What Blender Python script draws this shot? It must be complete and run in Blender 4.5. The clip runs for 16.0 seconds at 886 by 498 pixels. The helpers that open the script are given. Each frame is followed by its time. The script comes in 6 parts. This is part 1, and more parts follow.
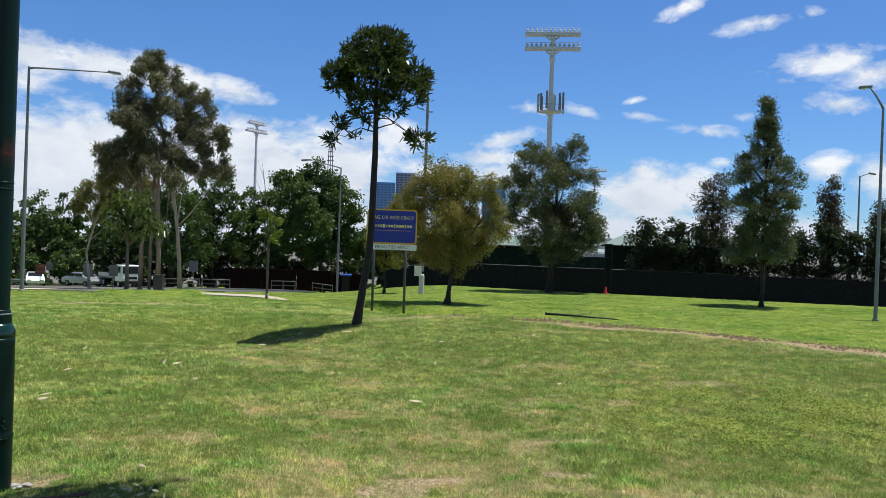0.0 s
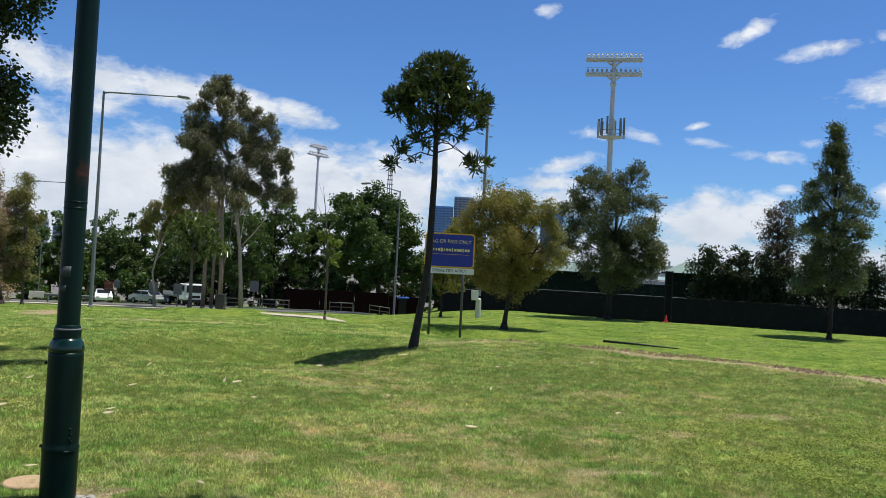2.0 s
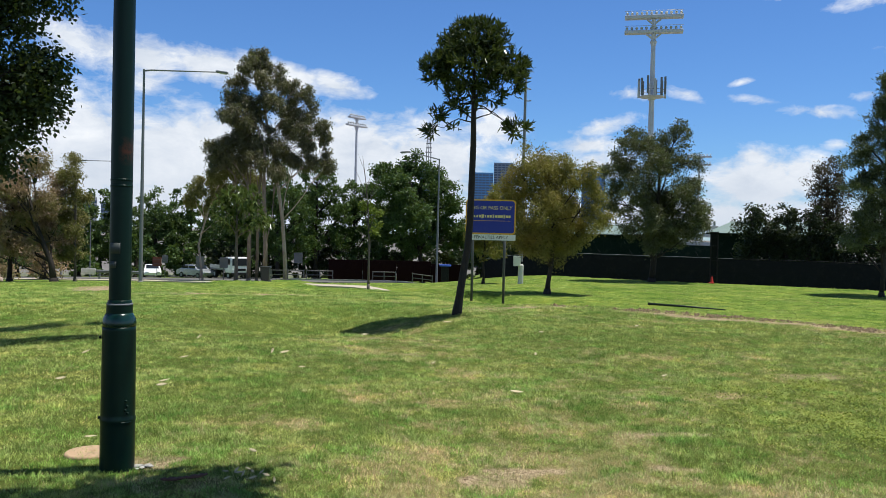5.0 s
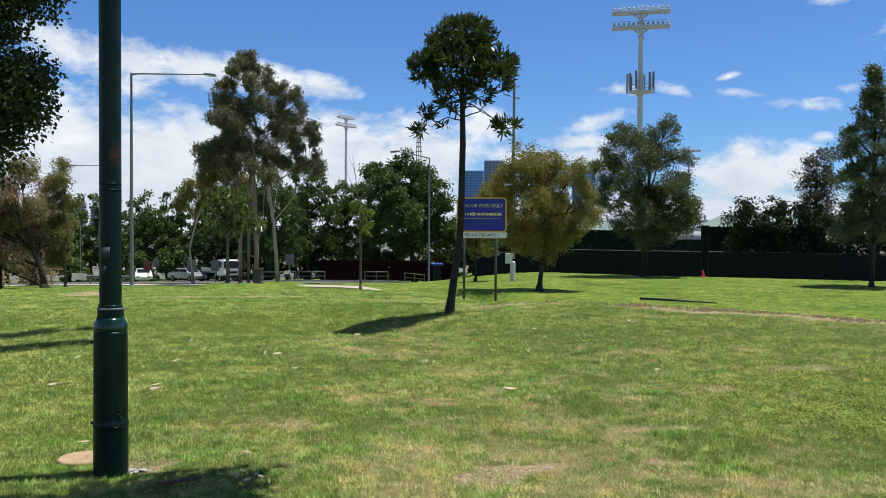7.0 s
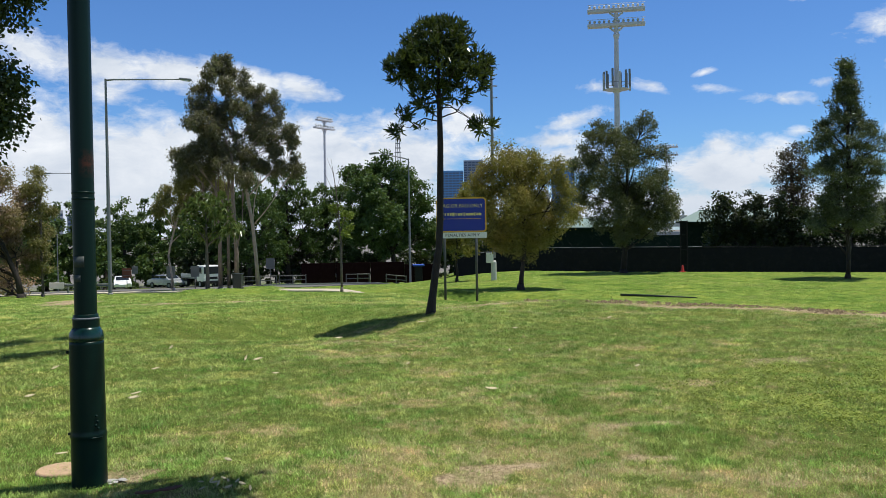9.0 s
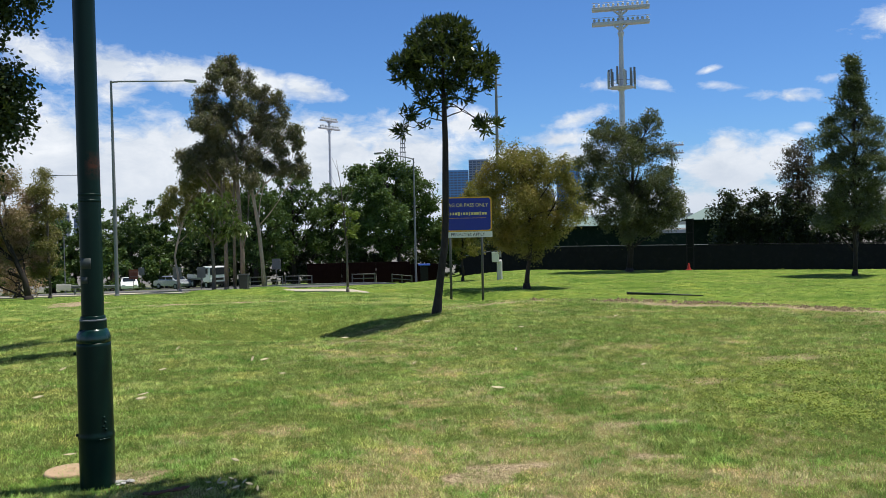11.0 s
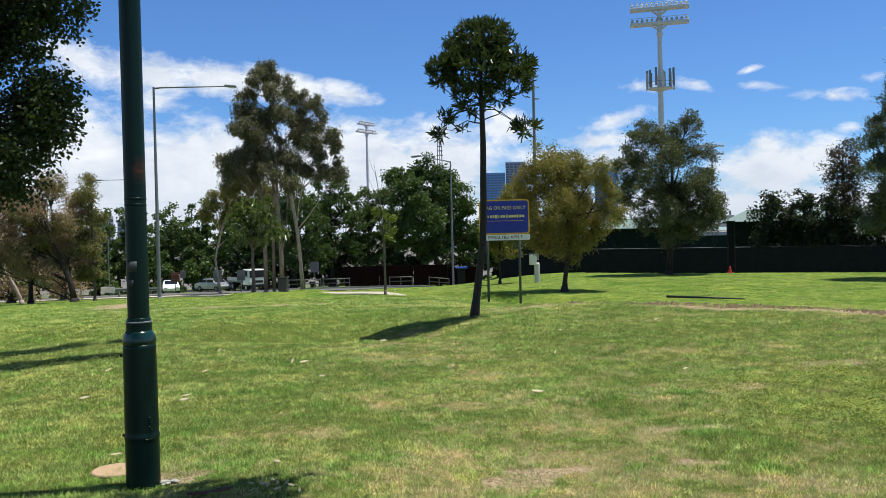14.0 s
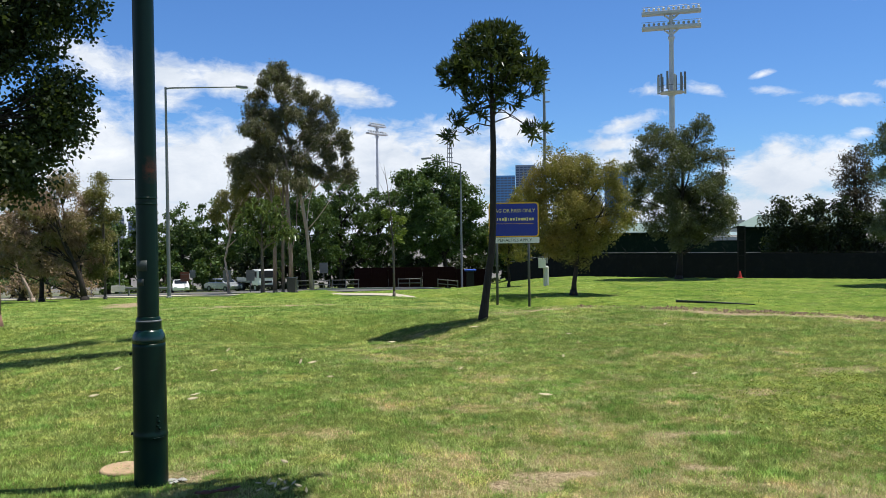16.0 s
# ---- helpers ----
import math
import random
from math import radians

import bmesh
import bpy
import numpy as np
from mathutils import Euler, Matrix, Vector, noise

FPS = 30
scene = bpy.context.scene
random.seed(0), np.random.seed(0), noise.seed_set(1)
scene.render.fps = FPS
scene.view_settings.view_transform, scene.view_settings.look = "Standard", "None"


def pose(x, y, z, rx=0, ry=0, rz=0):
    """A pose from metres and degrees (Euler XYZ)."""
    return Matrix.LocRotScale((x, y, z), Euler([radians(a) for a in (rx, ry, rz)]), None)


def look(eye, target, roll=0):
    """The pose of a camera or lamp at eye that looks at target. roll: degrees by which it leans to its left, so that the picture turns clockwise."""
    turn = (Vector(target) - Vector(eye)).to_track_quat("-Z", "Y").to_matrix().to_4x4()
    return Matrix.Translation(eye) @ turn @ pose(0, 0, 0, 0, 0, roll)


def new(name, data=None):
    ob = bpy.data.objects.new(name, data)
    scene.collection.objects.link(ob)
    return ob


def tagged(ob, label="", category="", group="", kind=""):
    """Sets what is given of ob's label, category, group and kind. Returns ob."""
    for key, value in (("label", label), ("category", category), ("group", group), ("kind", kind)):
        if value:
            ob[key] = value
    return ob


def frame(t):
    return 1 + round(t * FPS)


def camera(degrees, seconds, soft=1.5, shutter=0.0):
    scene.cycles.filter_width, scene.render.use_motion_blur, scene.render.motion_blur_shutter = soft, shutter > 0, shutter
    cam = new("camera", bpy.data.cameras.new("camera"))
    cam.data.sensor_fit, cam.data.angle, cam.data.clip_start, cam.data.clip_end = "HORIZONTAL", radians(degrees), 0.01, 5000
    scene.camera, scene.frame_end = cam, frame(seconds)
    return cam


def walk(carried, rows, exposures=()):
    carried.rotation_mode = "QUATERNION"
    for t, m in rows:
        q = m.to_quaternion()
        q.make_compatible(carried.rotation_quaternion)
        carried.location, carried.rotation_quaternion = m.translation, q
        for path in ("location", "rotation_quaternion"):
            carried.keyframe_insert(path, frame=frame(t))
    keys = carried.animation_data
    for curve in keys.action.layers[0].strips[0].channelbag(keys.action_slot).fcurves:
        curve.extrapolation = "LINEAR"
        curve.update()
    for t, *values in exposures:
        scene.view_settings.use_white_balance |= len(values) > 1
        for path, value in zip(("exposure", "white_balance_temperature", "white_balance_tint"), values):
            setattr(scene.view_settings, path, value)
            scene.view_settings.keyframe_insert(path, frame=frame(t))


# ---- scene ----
# The camera: held by hand at eye height, it only turns.
cam = camera(57.3, 16.0, soft=0.6)
PATH = [  # seconds, x, y, z, yaw, pitch, roll
    (0.0, -0.004, -0.002, 1.596, -8.65, -0.21, -2.03),
    (0.5, -0.002, 0.004, 1.592, -7.21, -0.05, -3.17),
    (1.0, -0.005, 0.006, 1.590, -6.06, 0.31, -3.53),
    (1.5, -0.011, 0.006, 1.592, -5.25, 0.96, -3.21),
    (2.0, -0.012, 0.005, 1.595, -4.61, 1.32, -3.00),
    (2.5, -0.014, 0.006, 1.592, -4.15, 1.06, -2.89),
    (3.0, -0.016, 0.010, 1.595, -3.43, 0.74, -2.36),
    (3.5, -0.011, 0.009, 1.603, -2.56, -0.03, -1.51),
    (4.0, -0.015, 0.007, 1.594, -1.73, -0.78, -1.51),
    (6.5, -0.005, 0.008, 1.594, -2.10, -1.20, -0.88),
    (7.0, -0.004, -0.001, 1.592, -2.29, -1.19, -0.36),
    (7.5, -0.004, 0.001, 1.590, -2.84, -1.03, -0.13),
    (8.0, 0.008, 0.003, 1.602, -3.33, -0.73, 0.45),
    (8.5, 0.015, -0.001, 1.599, -3.54, -0.98, 0.86),
    (9.0, 0.023, -0.008, 1.599, -3.64, -1.16, 0.85),
    (11.5, 0.023, -0.007, 1.601, -3.02, -1.21, 1.42),
    (12.0, 0.023, -0.011, 1.603, -2.51, -1.34, 1.37),
    (12.5, 0.018, -0.009, 1.601, -2.13, -1.33, 1.33),
    (13.0, 0.015, -0.005, 1.601, -1.57, -1.18, 1.49),
    (13.5, 0.010, -0.007, 1.603, -1.11, -1.02, 1.62),
    (14.0, 0.002, -0.002, 1.601, -0.65, -0.93, 1.33),
    (14.5, -0.004, 0.001, 1.598, -0.27, -0.77, 0.98),
    (15.0, -0.002, -0.005, 1.600, -0.14, -0.49, 1.20),
    (15.5, -0.003, -0.001, 1.600, -0.11, -0.51, 1.08),
    (16.0, -0.000, -0.000, 1.600, 0.00, -0.76, 0.77),
]
walk(cam, [(t, pose(x, y, z, 90 + pitch, roll, yaw)) for t, x, y, z, yaw, pitch, roll in PATH],
     [(t, stops, 6320, 9) for t, stops in ((0.0, 0.09), (1.0, -0.04), (3.0, 0.10), (6.5, 0.11), (9.0, 0.07), (11.5, 0.09), (14.0, 0.16), (16.0, 0.18))])

# ---- light ----
scene.view_settings.exposure = 0.0
SUN_DIR = Vector((0.27, 0.035, 1.0)).normalized()
SUN_EL, SUN_AZ = math.asin(SUN_DIR.z), math.atan2(SUN_DIR.x, SUN_DIR.y)
sun = new("sun", bpy.data.lights.new("sun", "SUN"))
sun.data.energy, sun.data.angle, sun.data.color = 5.0, radians(0.53), (1.0, 0.95, 0.86)
sun.matrix_world = look(SUN_DIR * 200, (0, 0, 0))


class Nodes:
    """A small wrapper for writing node trees."""

    def __init__(self, tree):
        self.tree, self.nodes, self.links = tree, tree.nodes, tree.links

    def add(self, kind, **sockets):
        node = self.nodes.new(kind)
        for key, value in sockets.items():
            self.put(node.inputs[key.replace("_", " ")], value)
        return node

    def put(self, socket, value):
        if isinstance(value, bpy.types.NodeSocket):
            self.links.new(value, socket)
        else:
            socket.default_value = value

    def math(self, op, a, b=0.0, c=0.0, clamp=False):
        node = self.nodes.new("ShaderNodeMath")
        node.operation, node.use_clamp = op, clamp
        for socket, value in zip(node.inputs, (a, b, c)):
            self.put(socket, value)
        return node.outputs[0]

    def mix(self, factor, a, b):
        node = self.nodes.new("ShaderNodeMix")
        node.data_type = "RGBA"
        for socket, value in zip((node.inputs[0], node.inputs[6], node.inputs[7]), (factor, a, b)):
            self.put(socket, value)
        return node.outputs[2]

    def ramp(self, factor, stops):
        node = self.nodes.new("ShaderNodeValToRGB")
        self.links.new(factor, node.inputs[0])
        while len(node.color_ramp.elements) < len(stops):
            node.color_ramp.elements.new(0.5)
        for element, (where, colour) in zip(node.color_ramp.elements, stops):
            element.position, element.color = where, colour
        return node.outputs[0]

    def attribute(self, name):
        node = self.nodes.new("ShaderNodeAttribute")
        node.attribute_name = name
        return node.outputs["Fac"]

    def noise(self, vector, scale, detail=4.0, rough=0.55):
        node = self.nodes.new("ShaderNodeTexNoise")
        self.links.new(vector, node.inputs["Vector"])
        node.inputs["Scale"].default_value = scale
        node.inputs["Detail"].default_value = detail
        node.inputs["Roughness"].default_value = rough
        return node.outputs["Fac"]


def grey(v):
    return (v, v, v, 1.0)


# Clouds: azimuth and height in degrees, half widths in degrees, weight, tilt.
WEST_CLOUDS = [
    (-24, 4.6, 9, 3.5, 1.75, 0), (-14, 4.5, 8, 3.3, 1.75, 0), (-6, 4.7, 7, 3.4, 1.7, 0), (0.5, 4.6, 4.6, 3.4, 1.55, 0), (-10, 1.5, 26, 2.5, 1.4, 0), (-34, 7, 6, 5, 1.1, 0),
    (-23.2, 11.7, 3.0, 1.25, 1.15, -0.22), (-19.3, 11.1, 4.2, 1.45, 1.35, -0.10), (-14.2, 10.8, 4.6, 1.20, 1.35, -0.08), (-9.6, 10.4, 3.8, 1.05, 1.30, -0.10), (-6.2, 10.0, 2.6, 0.85, 1.20, -0.22),
    (-18.6, 9.6, 2.4, 1.4, 1.0, 0),
]
LOW_CLOUDS = [
    (5.0, 7.4, 2.6, 1.3, 1.15, -0.1), (7.8, 5.2, 3.4, 1.1, 1.05, 0), (12.6, 7.6, 2.4, 0.70, 1.05, 0.22), (11.6, 6.3, 2.8, 0.80, 1.2, 0), (12.4, 5.0, 3.0, 1.2, 1.25, 0), (22, 1.5, 26, 1.6, 1.2, 0),
    (22.6, 3.7, 3.4, 2.2, 1.5, 0), (22.6, 5.5, 1.7, 0.9, 1.2, 0), (25.6, 4.2, 1.8, 1.6, 1.35, 0), (27.3, 6.2, 0.9, 0.35, 0.8, 0), (33.9, 5.8, 1.5, 1.0, 1.1, 0.1), (36.8, 5.2, 1.8, 1.8, 1.1, 0), (41, 4.5, 4, 2.5, 1.1, 0),
]
HIGH_CLOUDS = [
    (26.5, 8.3, 2.7, 0.55, 0.90, -0.12), (22.4, 9.2, 1.9, 0.38, 0.78, -0.14), (21.6, 10.4, 1.0, 0.28, 0.70, 0.25), (28.9, 9.2, 0.9, 0.42, 0.70, 0), (14.4, 9.8, 1.5, 0.55, 0.80, 0), (18.2, 9.7, 1.8, 0.50, 0.80, -0.25),
    (24.7, 16.4, 1.8, 0.62, 0.90, 0.44), (29.5, 15.1, 2.5, 0.62, 0.94, 0.14), (32.8, 15.7, 0.9, 0.42, 0.76, 0), (11.2, 18.0, 1.3, 0.55, 0.60, 0.1), (33.6, 12.4, 3.6, 1.15, 1.05, 0.12), (36.4, 11.6, 2.9, 1.05, 1.0, 0.1), (34.4, 9.7, 2.6, 0.85, 1.02, -0.12),
]
world = bpy.data.worlds.new("sky")
scene.world = world
world.use_nodes = True
W = Nodes(world.node_tree)
W.nodes.clear()
sky = W.add("ShaderNodeTexSky")
sky.sky_type, sky.sun_disc, sky.sun_elevation, sky.sun_rotation = "NISHITA", False, SUN_EL, SUN_AZ
sky.altitude, sky.air_density, sky.dust_density, sky.ozone_density = 50.0, 1.0, 0.15, 2.2
way = W.add("ShaderNodeTexCoord").outputs["Generated"]
xyz = W.add("ShaderNodeSeparateXYZ", Vector=way)
az = W.math("MULTIPLY", W.math("ARCTAN2", xyz.outputs[0], xyz.outputs[1]), 57.2958)
el = W.math("MULTIPLY", W.math("ARCSINE", xyz.outputs[2]), 57.2958)
flat = W.add("ShaderNodeCombineXYZ", X=az, Y=W.math("MULTIPLY", el, 1.7), Z=0.0).outputs[0]
warp = W.add("ShaderNodeVectorMath", Vector=W.add("ShaderNodeTexNoise", Vector=flat, Scale=0.22, Detail=3.0).outputs["Color"])
warp.operation, warp.inputs[1].default_value = "MULTIPLY_ADD", (3.5, 2.0, 0.0)
W.links.new(flat, warp.inputs[2])
puff, fine = W.noise(warp.outputs[0], 0.20, 9.0, 0.60), W.noise(warp.outputs[0], 0.9, 7.0, 0.62)
shape = W.math("ADD", W.math("MULTIPLY", W.math("SUBTRACT", puff, 0.5), 2.9), W.math("MULTIPLY", W.math("SUBTRACT", fine, 0.5), 1.5))
cover = None
for ca, ce, ha, he, weight, tilt in WEST_CLOUDS + LOW_CLOUDS + HIGH_CLOUDS:
    aside = W.math("SUBTRACT", az, ca)
    u = W.math("DIVIDE", aside, ha)
    v = W.math("DIVIDE", W.math("SUBTRACT", W.math("SUBTRACT", el, ce), W.math("MULTIPLY", aside, tilt)), he)
    d = W.math("ADD", W.math("MULTIPLY", u, u), W.math("MULTIPLY", v, v))
    one = W.math("MULTIPLY", W.math("SUBTRACT", 1.0, W.math("MULTIPLY", W.math("SQRT", d), 0.62), clamp=True), weight)
    cover = one if cover is None else W.math("MAXIMUM", cover, one)
# Elsewhere loose fair-weather cloud, thicker towards the horizon.
rest = W.math("MULTIPLY", W.math("GREATER_THAN", W.math("ABSOLUTE", az), 42.0), W.math("MULTIPLY", W.math("DIVIDE", W.math("SUBTRACT", 30.0, el), 14.0, clamp=True), 0.55))
cover = W.math("MAXIMUM", cover, rest)
deep = W.mix(1.0, sky.outputs[0], (0.78, 1.18, 1.74, 1))
deep.node.blend_type = "MULTIPLY"
deep = W.mix(W.math("DIVIDE", W.math("SUBTRACT", 45.0, el), 22.0, clamp=True), sky.outputs[0], deep)
density = W.math("MULTIPLY", W.math("SUBTRACT", W.math("ADD", cover, W.math("MULTIPLY", W.math("MULTIPLY", shape, W.math("ADD", 0.25, cover, clamp=True)), W.math("MAXIMUM", 0.12, W.math("SUBTRACT", 1.05, W.math("MULTIPLY", cover, 0.55))))), 0.36), 1.65, clamp=True)
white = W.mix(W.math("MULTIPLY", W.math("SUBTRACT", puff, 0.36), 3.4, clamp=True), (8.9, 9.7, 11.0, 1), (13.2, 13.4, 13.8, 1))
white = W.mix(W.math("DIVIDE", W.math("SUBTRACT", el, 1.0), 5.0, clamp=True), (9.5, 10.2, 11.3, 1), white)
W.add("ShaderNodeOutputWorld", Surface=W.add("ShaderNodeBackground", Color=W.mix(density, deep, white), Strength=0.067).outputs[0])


# ---- materials ----
def material(name, rough=0.6, metal=0.0, spec=0.5):
    m = bpy.data.materials.new(name)
    m.use_nodes = True
    n = Nodes(m.node_tree)
    shader = n.nodes["Principled BSDF"]
    shader.inputs["Roughness"].default_value = rough
    shader.inputs["Metallic"].default_value = metal
    shader.inputs["Specular IOR Level"].default_value = spec
    return m, n, shader


def bumped(n, shader, height, strength=0.3, distance=0.02):
    n.put(shader.inputs["Normal"], n.add("ShaderNodeBump", Strength=strength, Distance=distance, Height=height).outputs[0])


def worn(name, colour, rough=0.6, metal=0.0, vary=0.25, scale=3.0, bump=0.15, dirt=(0.10, 0.09, 0.07, 1), dirty=0.25):
    """Paint, metal, concrete and the like: two scales of mottling, some dirt and fine relief."""
    m, n, shader = material(name, rough, metal)
    at = n.add("ShaderNodeTexCoord").outputs["Object"]
    coarse, small = n.noise(at, scale, 5.0), n.noise(at, scale * 14, 4.0)
    base = n.mix(n.math("MULTIPLY", coarse, vary * 2, clamp=True), (*colour, 1), (*[c * (1 - vary) for c in colour], 1))
    spots = n.ramp(n.noise(at, scale * 2.3, 6.0, 0.65), [(0.52, grey(0)), (0.75, grey(1))])
    n.put(shader.inputs["Base Color"], n.mix(n.math("MULTIPLY", spots, dirty), base, dirt))
    n.put(shader.inputs["Roughness"], n.math("ADD", n.math("MULTIPLY", small, 0.2), rough - 0.1, clamp=True))
    bumped(n, shader, small, bump, 0.01)
    return m


def leafy(name, colour, other, sheen=0.45, through_share=0.3, tip=None):
    """Leaves: each island has its own shade; some light comes through."""
    colour, other, tip = [[c * 0.95 for c in v] for v in (colour, other, tip or other)]
    m, n, shader = material(name, sheen + 0.12, 0.0, 0.3)
    island = n.add("ShaderNodeNewGeometry").outputs["Random Per Island"]
    place = n.noise(n.add("ShaderNodeTexCoord").outputs["Object"], 0.7, 3.0)
    base = n.mix(island, (*colour, 1), (*other, 1))
    base = n.mix(n.ramp(place, [(0.45, grey(0)), (0.7, grey(1))]), base, (*tip, 1))
    n.put(shader.inputs["Base Color"], base)
    glow = n.add("ShaderNodeBsdfTranslucent", Color=n.mix(0.5, base, (0.16, 0.22, 0.02, 1)))
    both = n.add("ShaderNodeMixShader", Fac=through_share)
    n.put(both.inputs[1], shader.outputs[0])
    n.put(both.inputs[2], glow.outputs[0])
    n.put(n.nodes["Material Output"].inputs["Surface"], both.outputs[0])
    return m


def barky(name, colour, dark, scale=6.0):
    m, n, shader = material(name, 0.85)
    at = n.add("ShaderNodeMapping", Scale=(1.0, 1.0, 0.25), Vector=n.add("ShaderNodeTexCoord").outputs["Object"]).outputs[0]
    grain, patch = n.noise(at, scale * 3, 6.0, 0.65), n.noise(at, scale * 0.5, 4.0)
    n.put(shader.inputs["Base Color"], n.mix(n.ramp(grain, [(0.35, grey(0)), (0.65, grey(1))]), (*dark, 1),
                                             n.mix(patch, (*colour, 1), (*[c * 0.65 for c in colour], 1))))
    bumped(n, shader, grain, 0.6, 0.03)
    return m


# Lawn soil and sward; "dry" and "bare" are worn patches of the lawn.
m_lawn, n, shader = material("lawn", 0.95, 0.0, 0.03)
at = n.add("ShaderNodeTexCoord").outputs["Object"]
dry, bare = n.attribute("dry"), n.attribute("bare")
tuft, fleck, broad = n.noise(at, 9.0, 6.0, 0.65), n.noise(at, 60.0, 4.0, 0.7), n.noise(at, 0.35, 4.0)
green = n.mix(n.ramp(tuft, [(0.35, grey(0)), (0.65, grey(1))]), (0.105, 0.180, 0.030, 1), (0.220, 0.310, 0.058, 1))
green = n.mix(n.math("MULTIPLY", broad, 0.5), green, (0.19, 0.25, 0.045, 1))
swathe = n.noise(at, 1.6, 6.0, 0.7)
tone = n.mix(1.0, green, n.ramp(swathe, [(0.34, (0.52, 0.60, 0.55, 1)), (0.50, (1, 1, 1, 1)), (0.66, (1.45, 1.30, 1.25, 1))]))
tone.node.blend_type = "MULTIPLY"
wide_drift = n.mix(1.0, tone, n.ramp(n.noise(at, 0.42, 6.0, 0.66), [(0.36, (0.50, 0.62, 0.48, 1)), (0.50, (0.88, 0.90, 0.86, 1)), (0.64, (1.10, 0.98, 0.90, 1))]))
wide_drift.node.blend_type = "MULTIPLY"
green = wide_drift
straw = n.mix(fleck, (0.30, 0.21, 0.09, 1), (0.50, 0.38, 0.19, 1))
# Near ground is coloured darker: thatch, with the shade between blades painted in.
thatch_shade = n.mix(fleck, (0.034, 0.054, 0.011, 1), (0.165, 0.190, 0.044, 1))
green = n.mix(n.attribute("thatch_shade"), green, thatch_shade)
grit = n.noise(at, 26.0, 6.0, 0.75)
soil = n.mix(n.ramp(grit, [(0.36, grey(0)), (0.62, grey(1))]), (0.115, 0.075, 0.042, 1), (0.58, 0.45, 0.28, 1))
mixed = n.mix(n.math("ADD", n.math("MULTIPLY", dry, 0.75), n.math("MULTIPLY", n.math("SUBTRACT", fleck, 0.58), 0.7), clamp=True), green, straw)
town = n.mix(n.noise(at, 0.06, 6.0, 0.7), (0.10, 0.10, 0.10, 1), (0.26, 0.24, 0.22, 1))
mixed = n.mix(n.attribute("built_up"), mixed, town)
n.put(shader.inputs["Base Color"], n.mix(n.math("ADD", bare, n.math("MULTIPLY", n.math("SUBTRACT", tuft, 0.5), bare), clamp=True), mixed, soil))
bumped(n, shader, n.math("ADD", tuft, n.math("MULTIPLY", fleck, 0.5)), 0.7, 0.05)

m_blade, n, shader = material("grass_blade", 0.65, 0.0, 0.08)
island = n.add("ShaderNodeNewGeometry").outputs["Random Per Island"]
dry = n.attribute("dry")
at = n.add("ShaderNodeTexCoord").outputs["Object"]
broad = n.noise(at, 0.5, 3.0)
clumps = n.math("ADD", n.math("MULTIPLY", n.noise(at, 11.0, 4.0, 0.65), 0.65), n.math("MULTIPLY", n.noise(at, 3.6, 4.0, 0.6), 0.35))
calm = n.attribute("calm")
tone = n.attribute("tone")
shade = n.math("ADD", n.math("MULTIPLY", island, 0.18), n.math("MULTIPLY", tone, 0.82))
green = n.mix(shade, (0.112, 0.200, 0.030, 1), (0.710, 0.780, 0.270, 1))
green = n.mix(n.math("MULTIPLY", broad, 0.4), green, (0.42, 0.46, 0.10, 1))
lush = n.mix(1.0, green, (0.70, 0.93, 0.72, 1))
lush.node.blend_type = "MULTIPLY"
green = n.mix(n.ramp(n.noise(at, 2.3, 4.0, 0.6), [(0.50, grey(0)), (0.60, grey(1))]), green, lush)
base = n.mix(n.math("GREATER_THAN", n.math("ADD", dry, n.math("MULTIPLY", n.math("SUBTRACT", 1.0, calm), 0.11)), n.math("ADD", n.math("MULTIPLY", island, 0.5), n.math("MULTIPLY", tone, 0.5))), green, n.mix(n.noise(at, 40.0, 2.0), (0.54, 0.42, 0.21, 1), (1.0, 0.84, 0.50, 1)))
patch = n.ramp(n.noise(at, 2.6, 6.0, 0.66), [(0.36, (0.62, 0.74, 0.66, 1)), (0.50, (1.0, 1.0, 1.0, 1)), (0.64, (1.25, 1.12, 1.05, 1))])
swathe = n.ramp(n.noise(at, 0.30, 4.0), [(0.38, (0.72, 0.84, 0.74, 1)), (0.55, (1.04, 1.02, 1.0, 1))])
drift = n.ramp(n.noise(at, 0.85, 5.0, 0.62), [(0.36, (0.66, 0.78, 0.62, 1)), (0.50, (1.0, 1.0, 1.0, 1)), (0.64, (1.16, 1.03, 0.98, 1))])
swathe = n.mix(1.0, swathe, drift)
swathe.node.blend_type = "MULTIPLY"
patch = n.mix(1.0, patch, swathe)
patch.node.blend_type = "MULTIPLY"
base = n.mix(1.0, base, patch)
base.node.blend_type = "MULTIPLY"
dark = n.mix(1.0, base, (0.60, 0.70, 0.55, 1))
dark.node.blend_type = "MULTIPLY"
base = n.mix(n.math("ADD", n.ramp(clumps, [(0.41, grey(0)), (0.54, grey(1))]), dry, clamp=True), dark, base)
n.put(shader.inputs["Base Color"], base)
up = n.add("ShaderNodeVectorMath")  # short blades bend over, so that the sward faces the sky
up.operation = "MULTIPLY_ADD"
n.put(up.inputs[0], n.add("ShaderNodeNewGeometry").outputs["Normal"])
up.inputs[1].default_value, up.inputs[2].default_value = (0.75, 0.75, 0.75), (0.0, 0.0, 0.85)
n.put(shader.inputs["Normal"], up.outputs[0])
glow = n.add("ShaderNodeBsdfTranslucent", Color=base)
both = n.add("ShaderNodeMixShader", Fac=0.2)
n.put(both.inputs[1], shader.outputs[0])
n.put(both.inputs[2], glow.outputs[0])
n.put(n.nodes["Material Output"].inputs["Surface"], both.outputs[0])

